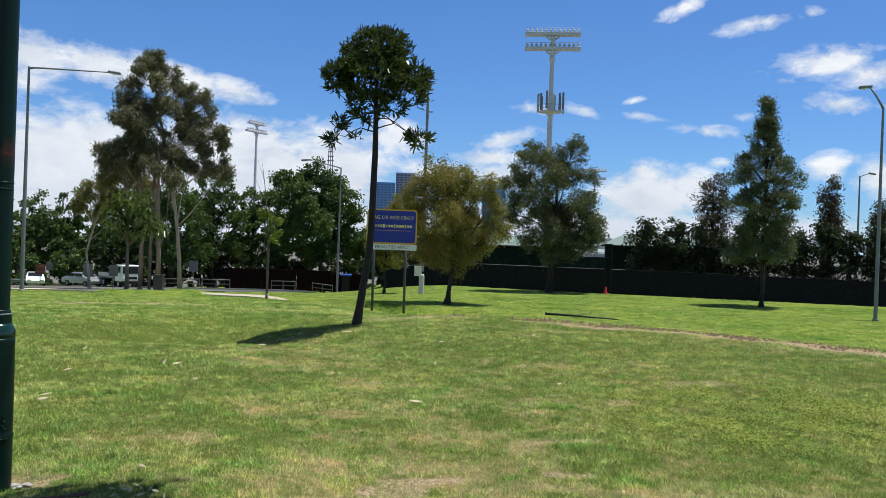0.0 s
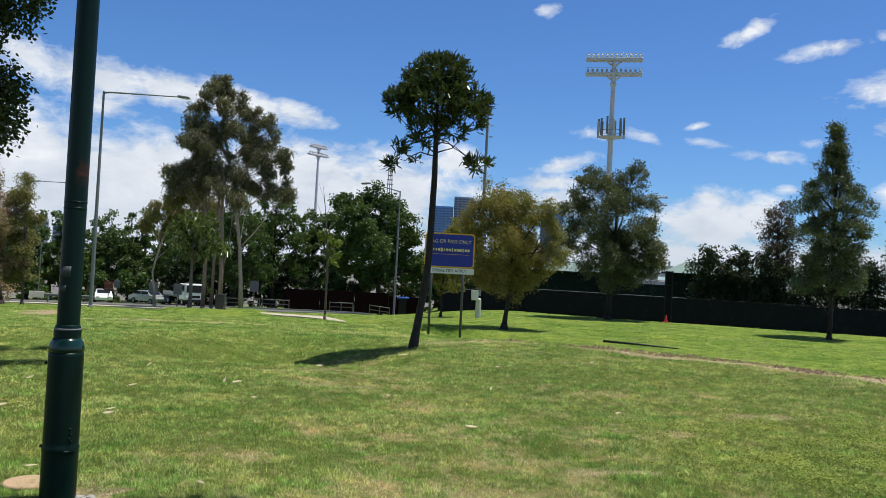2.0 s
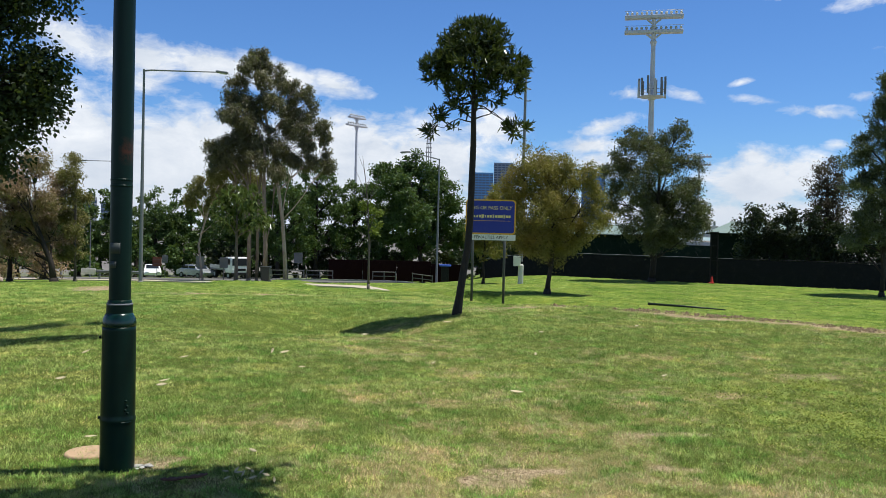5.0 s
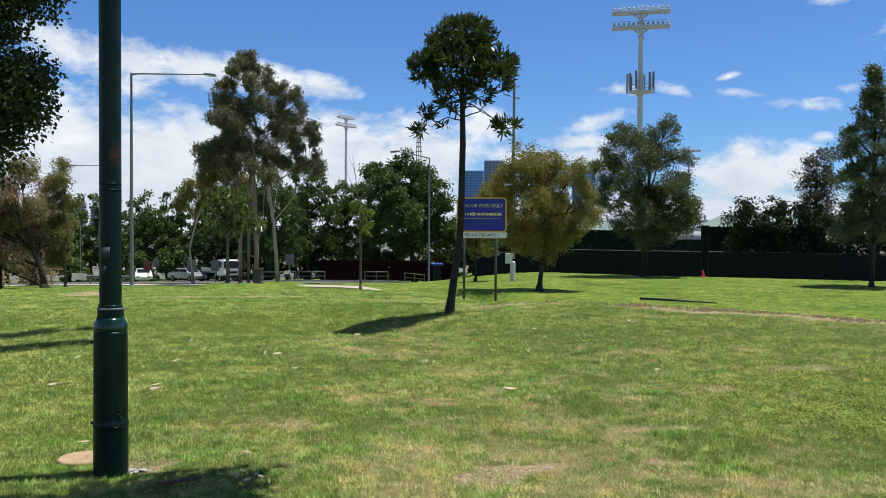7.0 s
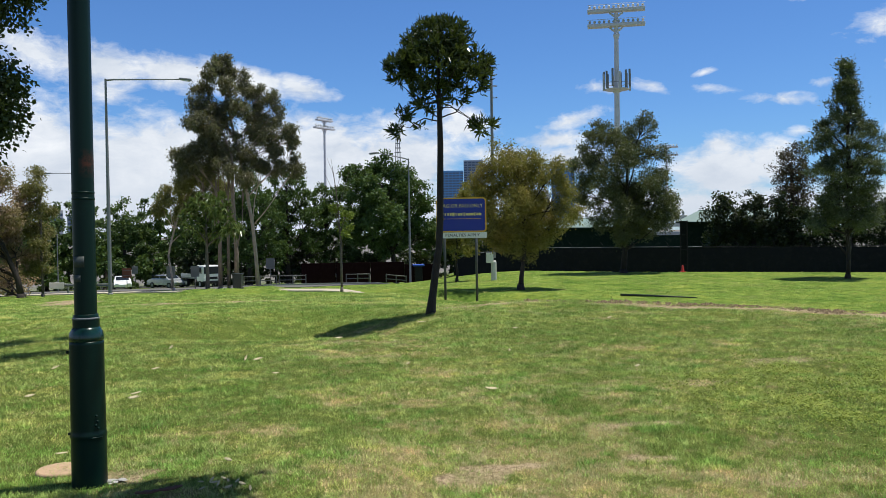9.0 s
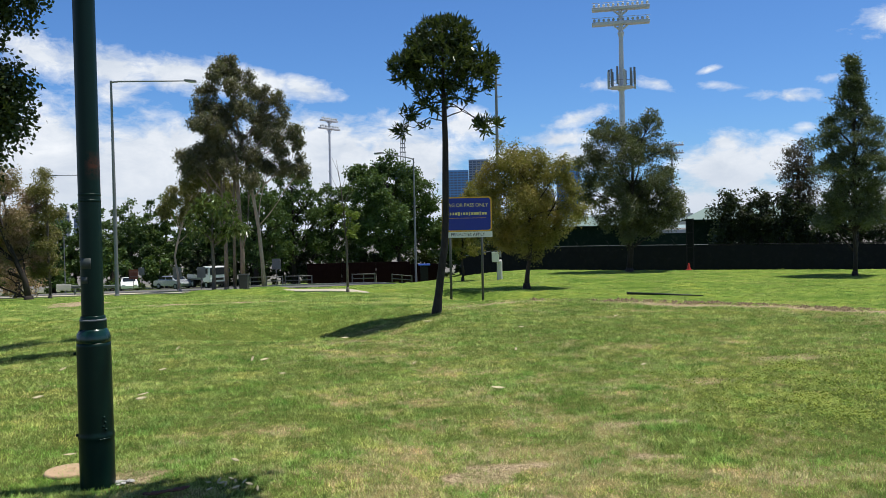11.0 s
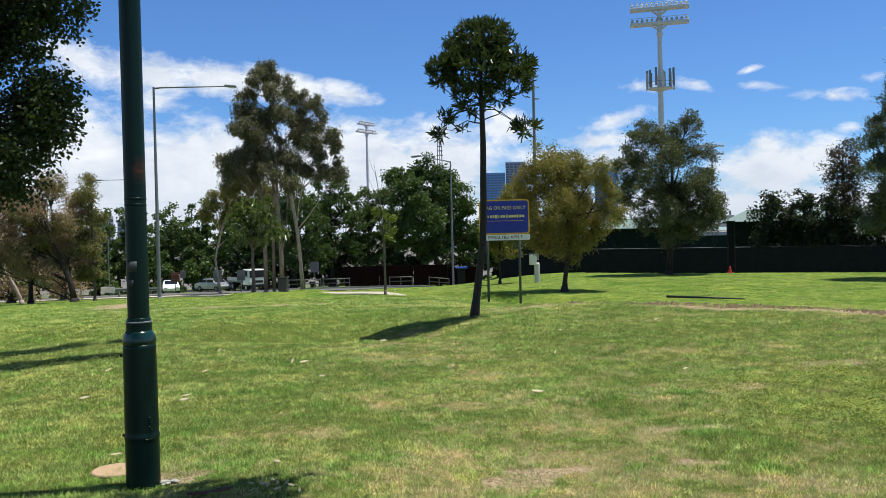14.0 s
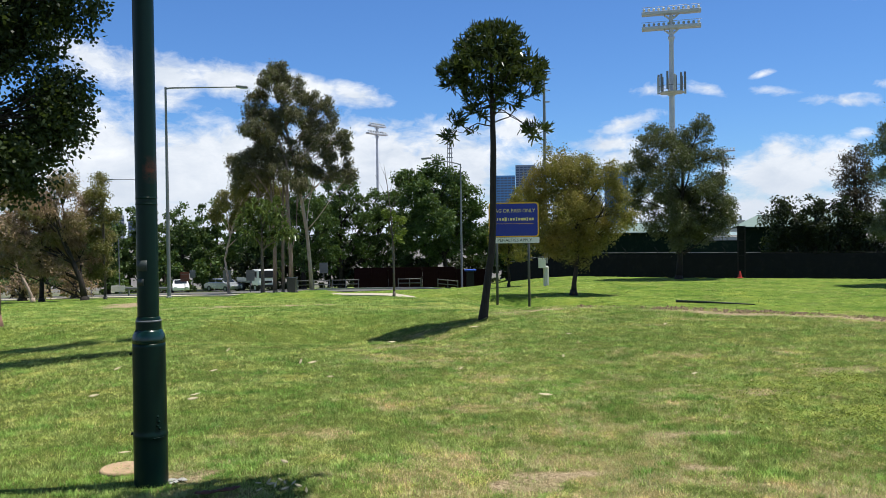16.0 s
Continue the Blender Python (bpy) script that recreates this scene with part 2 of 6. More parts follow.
m_asphalt = worn("asphalt", (0.15, 0.145, 0.14), 0.9, vary=0.3, scale=1.2, bump=0.4)
m_pale_road = worn("pale_asphalt", (0.52, 0.45, 0.35), 0.9, vary=0.25, scale=0.8, bump=0.3)
m_cloth = worn("shade_cloth", (0.015, 0.017, 0.019), 0.95, vary=0.4, scale=1.2, bump=0.2, dirty=0.1)
m_green_paint = worn("green_paint", (0.0035, 0.020, 0.014), 0.34, vary=0.2, scale=3.0, bump=0.05, dirt=(0.012, 0.035, 0.022, 1), dirty=0.3)
m_green_paint.node_tree.nodes["Principled BSDF"].inputs["Specular IOR Level"].default_value = 0.18
# Glossier, lighter copy of the green; it gives the shoulder its highlight.
m_gloss_green = worn("glossy_green_paint", (0.006, 0.034, 0.026), 0.22, vary=0.2, scale=3.0, bump=0.03, dirty=0.1)
m_concrete = worn("concrete", (0.50, 0.34, 0.20), 0.85, vary=0.25, scale=5.0, bump=0.4, dirty=0.4)
m_kerb = worn("kerb_concrete", (0.42, 0.40, 0.36), 0.85, vary=0.2, scale=2.0)
# the pole's shaft: green paint with one flaked, rusty spot
m_shaft = m_green_paint.copy()
m_shaft.name = "flaked_green_paint"
n = Nodes(m_shaft.node_tree)
shader = n.nodes["Principled BSDF"]
paint = shader.inputs["Base Color"].links[0].from_socket
at = n.add("ShaderNodeTexCoord").outputs["Object"]
where = n.add("ShaderNodeSeparateXYZ", Vector=at)
spot_z = n.math("SUBTRACT", 1.0, n.math("DIVIDE", n.math("ABSOLUTE", n.math("SUBTRACT", where.outputs[2], 2.08)), 0.10), clamp=True)
spot_x = n.math("MULTIPLY", n.math("ADD", where.outputs[0], 0.005), 26.0, clamp=True)
flakes = n.ramp(n.noise(at, 24.0, 6.0, 0.7), [(0.36, grey(0)), (0.62, grey(1))])
n.put(shader.inputs["Base Color"], n.mix(n.math("MULTIPLY", n.math("MULTIPLY", spot_z, spot_x), n.math("MULTIPLY", flakes, 1.2), clamp=True), paint, (0.085, 0.030, 0.016, 1)))
m_sign_brown = worn("orange_brown_sign", (0.16, 0.050, 0.018), 0.7, vary=0.3, scale=4.0)
m_sticker = worn("faded_sticker", (0.045, 0.058, 0.053), 0.6, vary=0.3, scale=12.0)
m_steel = worn("galvanised_steel", (0.20, 0.21, 0.22), 0.6, 0.1, vary=0.25, scale=2.0)
m_pale_steel = worn("painted_steel", (0.55, 0.55, 0.52), 0.5, 0.1, vary=0.15, scale=1.0)
m_cream = worn("cream_steel", (0.60, 0.60, 0.62), 0.55, vary=0.15, scale=0.6)
m_dark_steel = worn("dark_steel", (0.022, 0.022, 0.024), 0.65, 0.0, vary=0.3, scale=4.0)
m_lamp_glass = worn("lamp_lens", (0.60, 0.62, 0.64), 0.2, vary=0.1, scale=3.0, dirty=0.1)
m_sign_blue = worn("sign_blue", (0.009, 0.025, 0.27), 0.45, vary=0.12, scale=1.5, bump=0.03, dirty=0.08)
m_sign_yellow = worn("sign_yellow", (0.72, 0.40, 0.02), 0.45, vary=0.12, scale=2.0, bump=0.03, dirty=0.1)
m_sign_text = worn("sign_lettering", (0.74, 0.62, 0.22), 0.45, vary=0.12, scale=2.0, bump=0.03, dirty=0.1)
m_sign_white = worn("sign_white", (0.72, 0.72, 0.66), 0.5, vary=0.1, scale=2.0, bump=0.03, dirty=0.15)
m_sign_black = worn("sign_black", (0.02, 0.02, 0.02), 0.5, scale=3.0)
m_sign_back = worn("bare_aluminium", (0.15, 0.155, 0.155), 0.6, 0.1, vary=0.2, scale=2.0)
m_sign_post = worn("weathered_post", (0.075, 0.08, 0.075), 0.6, 0.2, vary=0.3, scale=3.0)
m_post = worn("grey_post", (0.16, 0.16, 0.15), 0.6, 0.3, vary=0.3, scale=3.0)
m_shed = worn("green_sheeting", (0.006, 0.016, 0.013), 0.8, vary=0.25, scale=0.8)
m_roof = worn("pale_roof", (0.18, 0.25, 0.22), 0.65, vary=0.15, scale=0.7, dirty=0.15)
# Maroon lowered further: the shade of the trees is put into this red.
m_shaded_red_wall = worn("shaded_red_wall", (0.013, 0.003, 0.0035), 0.85, vary=0.3, scale=0.7, dirty=0.05)
m_red = worn("signal_red", (0.55, 0.03, 0.015), 0.45, vary=0.15, scale=6.0)
m_blue = worn("awning_blue", (0.02, 0.08, 0.42), 0.6, vary=0.2, scale=3.0)
m_bin = worn("bin_plastic", (0.010, 0.018, 0.014), 0.55, vary=0.2, scale=5.0)
m_car_white = worn("white_car_paint", (0.78, 0.78, 0.77), 0.22, vary=0.05, scale=1.0, bump=0.0, dirty=0.05)
m_car_silver = worn("silver_car_paint", (0.42, 0.44, 0.46), 0.25, 0.4, vary=0.05, scale=1.0, bump=0.0, dirty=0.05)
m_tyre = worn("rubber", (0.016, 0.016, 0.016), 0.85, vary=0.2, scale=8.0)
m_tower_blue = worn("tower_glass_blue", (0.10, 0.26, 0.50), 0.15, 0.2, vary=0.2, scale=0.02, bump=0.0)
m_tower_grey = worn("tower_grey", (0.24, 0.29, 0.35), 0.5, vary=0.15, scale=0.02, bump=0.0)
m_tower_pale = worn("tower_pale", (0.45, 0.45, 0.45), 0.6, vary=0.1, scale=0.02, bump=0.0)
m_pane = worn("dark_glass", (0.015, 0.02, 0.025), 0.08, vary=0.2, scale=0.5, bump=0.0, dirty=0.05)
for m in (m_asphalt, m_pale_road, m_cloth, m_shaded_red_wall, m_shed, m_dark_steel):  # dull surfaces
    m.node_tree.nodes["Principled BSDF"].inputs["Specular IOR Level"].default_value = 0.1
m_tower_pane = worn("tower_glass", (0.09, 0.13, 0.19), 0.15, vary=0.3, scale=0.05, bump=0.0, dirty=0.05)
m_clod = worn("soil_clod", (0.24, 0.17, 0.09), 0.95, vary=0.5, scale=9.0, bump=0.5, dirt=(0.45, 0.33, 0.19, 1), dirty=0.5)
m_shed_bark = worn("shed_bark", (0.12, 0.050, 0.028), 0.8, vary=0.4, scale=20.0, bump=0.4)
m_dry_leaf = worn("dry_leaf", (0.62, 0.53, 0.32), 0.7, vary=0.4, scale=30.0, bump=0.3)

m_bark_dark = barky("dark_bark", (0.045, 0.034, 0.026), (0.014, 0.010, 0.008))
m_bark_grey = barky("grey_bark", (0.20, 0.17, 0.14), (0.07, 0.055, 0.045))
m_bark_pink = barky("pinkish_bark", (0.36, 0.20, 0.13), (0.15, 0.08, 0.05), 5.0)
m_bark_pale = barky("pale_gum_bark", (0.60, 0.47, 0.40), (0.32, 0.23, 0.19), 3.0)
m_bark_gum = barky("pinkish_gum_bark", (0.36, 0.26, 0.22), (0.16, 0.11, 0.09), 4.0)

m_leaf_lone = leafy("dark_glossy_leaves", (0.020, 0.034, 0.012), (0.075, 0.098, 0.034), 0.14, 0.20)
m_leaf_olive = leafy("olive_leaves", (0.120, 0.118, 0.022), (0.390, 0.325, 0.095), 0.34, 0.45, (0.33, 0.24, 0.055))
m_leaf_grey = leafy("grey_green_leaves", (0.046, 0.058, 0.028), (0.165, 0.175, 0.100), 0.22, 0.34, (0.16, 0.150, 0.068))
m_leaf_pine = leafy("needle_leaves", (0.036, 0.052, 0.024), (0.140, 0.158, 0.078), 0.28, 0.25)
m_leaf_gum = leafy("gum_leaves", (0.065, 0.066, 0.036), (0.250, 0.225, 0.145), 0.26, 0.33, (0.20, 0.165, 0.095))
m_leaf_gold = leafy("bronze_gum_leaves", (0.105, 0.105, 0.030), (0.300, 0.260, 0.105), 0.40, 0.40)
m_leaf_broad = leafy("broad_leaves", (0.034, 0.074, 0.020), (0.125, 0.185, 0.056), 0.36, 0.28)
m_leaf_strap = leafy("strap_leaves", (0.045, 0.080, 0.022), (0.190, 0.250, 0.085), 0.12, 0.25)
m_leaf_deep = leafy("deep_green_leaves", (0.024, 0.058, 0.015), (0.100, 0.165, 0.042), 0.38, 0.28)
# Near-black leaves; on the understorey they stand in for shade under the trees.
m_leaf_black = leafy("near_black_leaves", (0.010, 0.018, 0.008), (0.032, 0.045, 0.018), 0.45, 0.15)
m_leaf_red = leafy("reddish_leaves", (0.260, 0.155, 0.105), (0.600, 0.400, 0.280), 0.40, 0.42, (0.22, 0.21, 0.08))
m_leaf_wine = leafy("wine_leaves", (0.032, 0.022, 0.015), (0.090, 0.060, 0.042), 0.45, 0.2)
m_leaf_maple = leafy("lobed_leaves", (0.018, 0.030, 0.012), (0.062, 0.090, 0.028), 0.36, 0.26)
m_leaf_lime = leafy("young_leaves", (0.10, 0.15, 0.02), (0.22, 0.28, 0.05), 0.45, 0.4)
m_clover = leafy("clover_leaves", (0.15, 0.225, 0.025), (0.37, 0.43, 0.07), 0.5, 0.3)


# ---- building helpers ----
rng = np.random.default_rng(7)


def smooth(v):
    v = np.clip(v, 0.0, 1.0)
    return v * v * (3 - 2 * v)


NEAR_ROAD = [(24, 14), (15, 20.5), (9.0, 26.0), (4.7, 33.9), (-2.2, 41.6), (-9, 49.8), (-18, 58), (-30, 66), (-60, 84)]
FAR_ROAD = [(110, 30), (70, 41), (45, 49), (30, 55), (16, 61), (5, 69), (-6, 79), (-20, 92), (-45, 110)]


def off_line(x, y, line):
    """How far points lie from a line of the plan."""
    best = np.full(np.shape(x), 1e9)
    for (ax, ay), (bx, by) in zip(line[:-1], line[1:]):
        vx, vy = bx - ax, by - ay
        s = np.clip(((x - ax) * vx + (y - ay) * vy) / (vx * vx + vy * vy), 0, 1)
        best = np.minimum(best, np.hypot(ax + s * vx - x, ay + s * vy - y))
    return best


def value_noise(x, y, scale, seed):
    """Smooth noise from 0 to 1 on the plan."""
    u, v = np.asarray(x) * scale + seed * 17.3, np.asarray(y) * scale + seed * 9.1
    iu, iv = np.floor(u), np.floor(v)
    fu, fv = smooth(u - iu), smooth(v - iv)

    def corner(a, c):
        s = np.sin(a * 127.1 + c * 311.7 + seed * 74.7) * 43758.5453
        return s - np.floor(s)

    top = corner(iu, iv) * (1 - fu) + corner(iu + 1, iv) * fu
    low = corner(iu, iv + 1) * (1 - fu) + corner(iu + 1, iv + 1) * fu
    return top * (1 - fv) + low * fv


def lip(a):
    """How far off the top edge of the bank lies, by bearing."""
    return np.interp(a, [-10, 4, 8, 16, 20, 23.4, 26.8, 30, 32.3, 42], [17.4, 18.2, 18.8, 18.5, 17.9, 17.6, 17.3, 17.0, 16.7, 15.9])


def height(x, y):
    """The lie of the land: a mound that falls to the roads."""
    x, y = np.asarray(x, float), np.asarray(y, float)
    r, a = np.hypot(x, y), np.degrees(np.arctan2(x, y))
    bank, slope = -1.3 * smooth((r - lip(a) - 0.25) / 5), -0.052 * np.clip(r - 17, 0, 103)
    w = smooth((a + 1) / 11) * (1 - smooth((a - 60) / 40))
    ditch = 0.66 * (1 - smooth((off_line(x, y, NEAR_ROAD) - 1.8) / 1.1)) * smooth((x + 3) / 4)
    beyond = smooth((y - np.interp(x, [-6, 5, 16, 30, 45, 70, 110], [74, 63.5, 55.6, 49.8, 44, 36.2, 25])) / 1.6)  # the ground drops to the far road
    ditch = ditch + 0.8 * beyond * smooth((x + 2) / 6) * (1 - smooth((np.abs(a) - 75) / 10))
    # the mound falls away to the west of the slender tree and under the big tree's boughs
    fall = 0.187 * np.clip(0.83 - x, 0, 2.6) * (1 + 0.3 * np.clip(16.1 - y, -1.5, 1.5)) * (1 - smooth((-x - 2.0) / 2.6)) * smooth((y - 12.6) / 2.0) * (1 - smooth((y - 17.2) / 2.2))
    ditch = ditch + fall + 0.09 * np.clip(-x - 4.8, 0, 3.0) * smooth((y - 8.5) / 2) * (1 - smooth((y - 15) / 3))
    verge = 0.24 * np.exp(-((off_line(x, y, NEAR_ROAD) - 3.4) / 1.0) ** 2) * smooth((a + 15) / 1.5) * (1 - smooth((a + 8.5) / 2)) * (r < 56)
    swell = verge + 0.10 * (value_noise(x, y, 0.28, 31) - 0.5) * smooth((r - 6) / 3) * (1 - smooth((r - 13) / 4))
    return slope + (bank - slope) * w - ditch + swell


def spot(bearing, r):
    """A place on the ground by its bearing (degrees to the right of north) and distance from the mound's top."""
    x, y = r * math.sin(radians(bearing)), r * math.cos(radians(bearing))
    return Vector((x, y, float(height(x, y))))


def mesh_from(name, verts, faces, mat, smooth_shade=False):
    me = bpy.data.meshes.new(name)
    me.from_pydata([tuple(v) for v in verts], [], [tuple(f) for f in faces])
    me.materials.append(mat)
    if smooth_shade:
        me.polygons.foreach_set("use_smooth", [True] * len(me.polygons))
    me.update()
    return me


def poly_soup(name, verts, size, mat):
    """A mesh of loose faces with `size` corners each, from an array of corners."""
    verts = np.ascontiguousarray(verts, np.float32).reshape(-1, 3)
    count = len(verts) // size
    me = bpy.data.meshes.new(name)
    me.vertices.add(len(verts))
    me.vertices.foreach_set("co", verts.ravel())
    me.loops.add(len(verts))
    me.loops.foreach_set("vertex_index", np.arange(len(verts), dtype=np.int32))
    me.polygons.add(count)
    me.polygons.foreach_set("loop_start", np.arange(0, len(verts), size, dtype=np.int32))
    me.polygons.foreach_set("loop_total", np.full(count, size, np.int32))
    me.materials.append(mat)
    me.update()
    me.validate()
    return me


def thing(name, place, label, category, group="", kind="", turn=0.0):
    ob = new(name)
    ob.empty_display_size = 0.3
    ob.matrix_world = Matrix.Translation(place) @ Matrix.Rotation(radians(turn), 4, "Z")
    return tagged(ob, label, category, group, kind)


def part(name, data, mat, parent, label="", move=None):
    """Links a bmesh, or a ready mesh, as one mesh object under a thing or part."""
    if isinstance(data, bmesh.types.BMesh):
        me = bpy.data.meshes.new(name)
        data.to_mesh(me)
        data.free()
        me.materials.append(mat)
    else:
        me = data
    ob = new(name, me)
    ob.parent = parent
    if move is not None:
        ob.matrix_basis = move if isinstance(move, Matrix) else Matrix.Translation(move)
    return tagged(ob, label)


def box(size, centre=(0, 0, 0), bevel=0.01):
    bm = bmesh.new()
    bmesh.ops.create_cube(bm, size=1.0, matrix=Matrix.Translation(centre) @ Matrix.Diagonal((*size, 1)))
    if bevel:
        bmesh.ops.bevel(bm, geom=bm.edges[:], offset=bevel, segments=2, profile=0.5, affect="EDGES")
    return bm


def lathe(profile, sides=24):
    """A turned body from (radius, height) pairs."""
    held = [profile[0]]
    for (r0, z0), (r1, z1) in zip(profile[:-1], profile[1:]):
        gap = math.hypot(r1 - r0, z1 - z0)
        if gap > 0.06:
            e = min(0.02, gap * 0.1) / gap
            held += [(r0 + (r1 - r0) * e, z0 + (z1 - z0) * e), (r1 - (r1 - r0) * e, z1 - (z1 - z0) * e)]
        held.append((r1, z1))
    profile = held
    verts, faces = [], []
    for r, z in profile:
        for k in range(sides):
            a = 2 * math.pi * k / sides
            verts.append((r * math.cos(a), r * math.sin(a), z))
    for i in range(len(profile) - 1):
        for k in range(sides):
            j = (k + 1) % sides
            faces.append((i * sides + k, i * sides + j, (i + 1) * sides + j, (i + 1) * sides + k))
    faces.append(tuple(range(sides))[::-1])
    faces.append(tuple(range((len(profile) - 1) * sides, len(profile) * sides)))
    return verts, faces


def turned(name, profile, mat, sides=24):
    return mesh_from(name, *lathe(profile, sides), mat, True)


def tube(path, radii, sides=8):
    """Corners and faces of a tapered tube along a path."""
    path = [Vector(p) for p in path]
    verts, faces = [], []
    for i, p in enumerate(path):
        ahead = (path[min(i + 1, len(path) - 1)] - path[max(i - 1, 0)]).normalized()
        side = ahead.orthogonal().normalized() if i == 0 else (side - ahead * side.dot(ahead)).normalized()
        up = ahead.cross(side)
        for k in range(sides):
            a = 2 * math.pi * k / sides
            verts.append(p + (side * math.cos(a) + up * math.sin(a)) * radii[i])
    for i in range(len(path) - 1):
        for k in range(sides):
            j = (k + 1) % sides
            faces.append((i * sides + k, i * sides + j, (i + 1) * sides + j, (i + 1) * sides + k))
    faces.append(tuple(range(sides))[::-1])
    faces.append(tuple(range((len(path) - 1) * sides, len(path) * sides)))
    return verts, faces


def joined(pieces):
    verts, faces = [], []
    for v, f in pieces:
        faces += [tuple(i + len(verts) for i in face) for face in f]
        verts += list(v)
    return verts, faces


def rod(name, path, radius, mat, sides=10):
    radii = radius if isinstance(radius, (list, tuple)) else [radius] * len(path)
    return mesh_from(name, *tube(path, radii, sides), mat, True)


# ---- trees ----
def bent(a, b, sag, steps=5, seed=0.0):
    """A path from a to b with a gentle bend."""
    a, b = Vector(a), Vector(b)
    out = []
    for i in range(steps + 1):
        t = i / steps
        p = a.lerp(b, t)
        wob = (b - a).length * 0.05
        p += Vector((math.sin(seed + t * 4.0) * wob * t * (1 - t) * 3, math.cos(seed * 1.7 + t * 3.0) * wob * t * (1 - t) * 3, sag * 4 * t * (1 - t)))
        out.append(p)
    return out


def leaf_cloud(name, blobs, count, length, width, mat, clump=0.34, hang=0.0, fill=0.35, per=70):
    """Leaves gathered in sprays over and inside the blobs (x, y, z, rx, rz); each leaf is a blade of one face, pointed at both ends."""
    weight = np.array([b[3] ** 2 * b[4] for b in blobs]) ** 0.67
    clumps = max(8, count // per)
    pick = rng.choice(len(blobs), clumps, p=weight / weight.sum())
    b = np.array(blobs, float)[pick]
    d = rng.normal(size=(clumps, 3))
    d /= np.linalg.norm(d, axis=1)[:, None]
    inner = rng.random(clumps) < fill
    reach = np.where(inner, rng.uniform(0.15, 0.8, clumps), rng.uniform(0.74, 1.02, clumps))
    size = clump * rng.uniform(0.5, 1.4, clumps)
    centre = b[:, :3] + d * reach[:, None] * b[:, [3, 3, 4]]
    n = clumps * per
    home = np.repeat(np.arange(clumps), per)
    p = centre[home] + np.clip(rng.normal(size=(n, 3)), -1.7, 1.7) * size[home][:, None] * np.array([0.5, 0.5, 0.36 + 0.25 * hang])
    p[:, 2] -= hang * rng.random(n) * size[home] * 0.8
    out = p - centre[home]
    axis = out / (np.linalg.norm(out, axis=1)[:, None] + 1e-6) + rng.normal(size=(n, 3)) * 0.7
    axis[:, 2] -= hang
    axis /= np.linalg.norm(axis, axis=1)[:, None]
    side = np.cross(axis, rng.normal(size=(n, 3)) + np.array([0, 0, 0.6]))
    side /= np.linalg.norm(side, axis=1)[:, None] + 1e-6
    s = rng.uniform(0.65, 1.3, n)[:, None]
    half_l, half_w = axis * length * 0.5 * s, side * width * 0.5 * s
    quads = np.stack([p - half_l, p + half_w - half_l * 0.15, p + half_l, p - half_w - half_l * 0.15], 1)
    return poly_soup(name, quads, 4, mat)


def split_blobs(blobs, pieces):
    """Adds smaller, uneven masses of foliage round each mass."""
    out = []
    for x, y, z, rx, rz in blobs:
        out.append((x, y, z, rx * 0.78, rz * 0.78))
        for i in range(max(3, int(pieces * rx))):
            d = Vector(rng.normal(size=3)).normalized()
            t, s = rng.uniform(0.5, 0.92), rng.uniform(0.28, 0.48)
            out.append((x + d.x * rx * t, y + d.y * rx * t, z + d.z * rz * t, max(0.2, rx * s), max(0.16, rz * s * 0.9)))
    return out


def tree(name, place, label, blobs, trunk, leaves, bark, group="", category="tree", limbs=True, lobes=6, per=60, wisps=0):
    """trunk: list of (x, y, z, radius). wisps: loose sprays between the masses. leaves: (count, length, width, material, clump, hang, fill)."""
    root = thing(name, place, label, category, group)
    pieces = [tube([p[:3] for p in trunk], [p[3] for p in trunk], 10)]
    # a little flare where the trunk meets the ground
    x, y, z, r = trunk[0]
    pieces.append(tube([(x, y, -0.25), (x, y, 0.05), (x * 0.9, y * 0.9, 0.25)], [r * 1.7, r * 1.35, r * 1.02], 10))
    if limbs:
        for i, b in enumerate(blobs):
            below = [p for p in trunk if p[2] < b[2] - b[4] * 0.2] or [trunk[0]]
            start = below[-1] if i % 2 or len(below) < 2 else below[-2]
            path = bent(start[:3], b[:3], 0.12, 5, i * 1.3)
            r0 = min(start[3] * 0.6, 0.03 + 0.035 * b[3])
            pieces.append(tube(path, [r0 * (1 - 0.16 * k) for k in range(6)], 6))
            for k in range(4):
                d = Vector(rng.normal(size=3)).normalized()
                end = Vector(b[:3]) + Vector((d.x * b[3], d.y * b[3], abs(d.z) * b[4])) * 0.85
                pieces.append(tube(bent(path[3], end, 0.05, 3, k), [r0 * 0.45, r0 * 0.32, r0 * 0.2, r0 * 0.1], 5))
    part("trunk", mesh_from("trunk", *joined(pieces), bark, True), bark, root)
    count, length, width, mat, clump, hang, fill = leaves
    masses = split_blobs(blobs, lobes)
    for _ in range(wisps):
        a, b = (np.array(blobs[k]) for k in rng.integers(len(blobs), size=2))
        if np.linalg.norm(a[:3] - b[:3]) > 3.2:
            b = a
        c = a + (b - a) * rng.random()
        d = Vector(rng.normal(size=3)).normalized() * rng.uniform(0.5, 1.25) * c[3]
        masses.append((c[0] + d.x, c[1] + d.y, c[2] + d.z, rng.uniform(0.16, 0.34), rng.uniform(0.14, 0.3)))
    part("crown", leaf_cloud("crown", masses, count, length, width, mat, clump, hang, fill, per), mat, root)
    return root


def lobes(rows, deep=1.0, flat=0.85, full=1.0):
    """Masses of foliage from (x, z, radius) rows; they stagger to and fro about the trunk."""
    return [(x, deep * r * (0.9, -0.9, 0.1, 1.4, -1.3)[k % 5], z, r * full, r * full * flat) for k, (x, z, r) in enumerate(rows)]


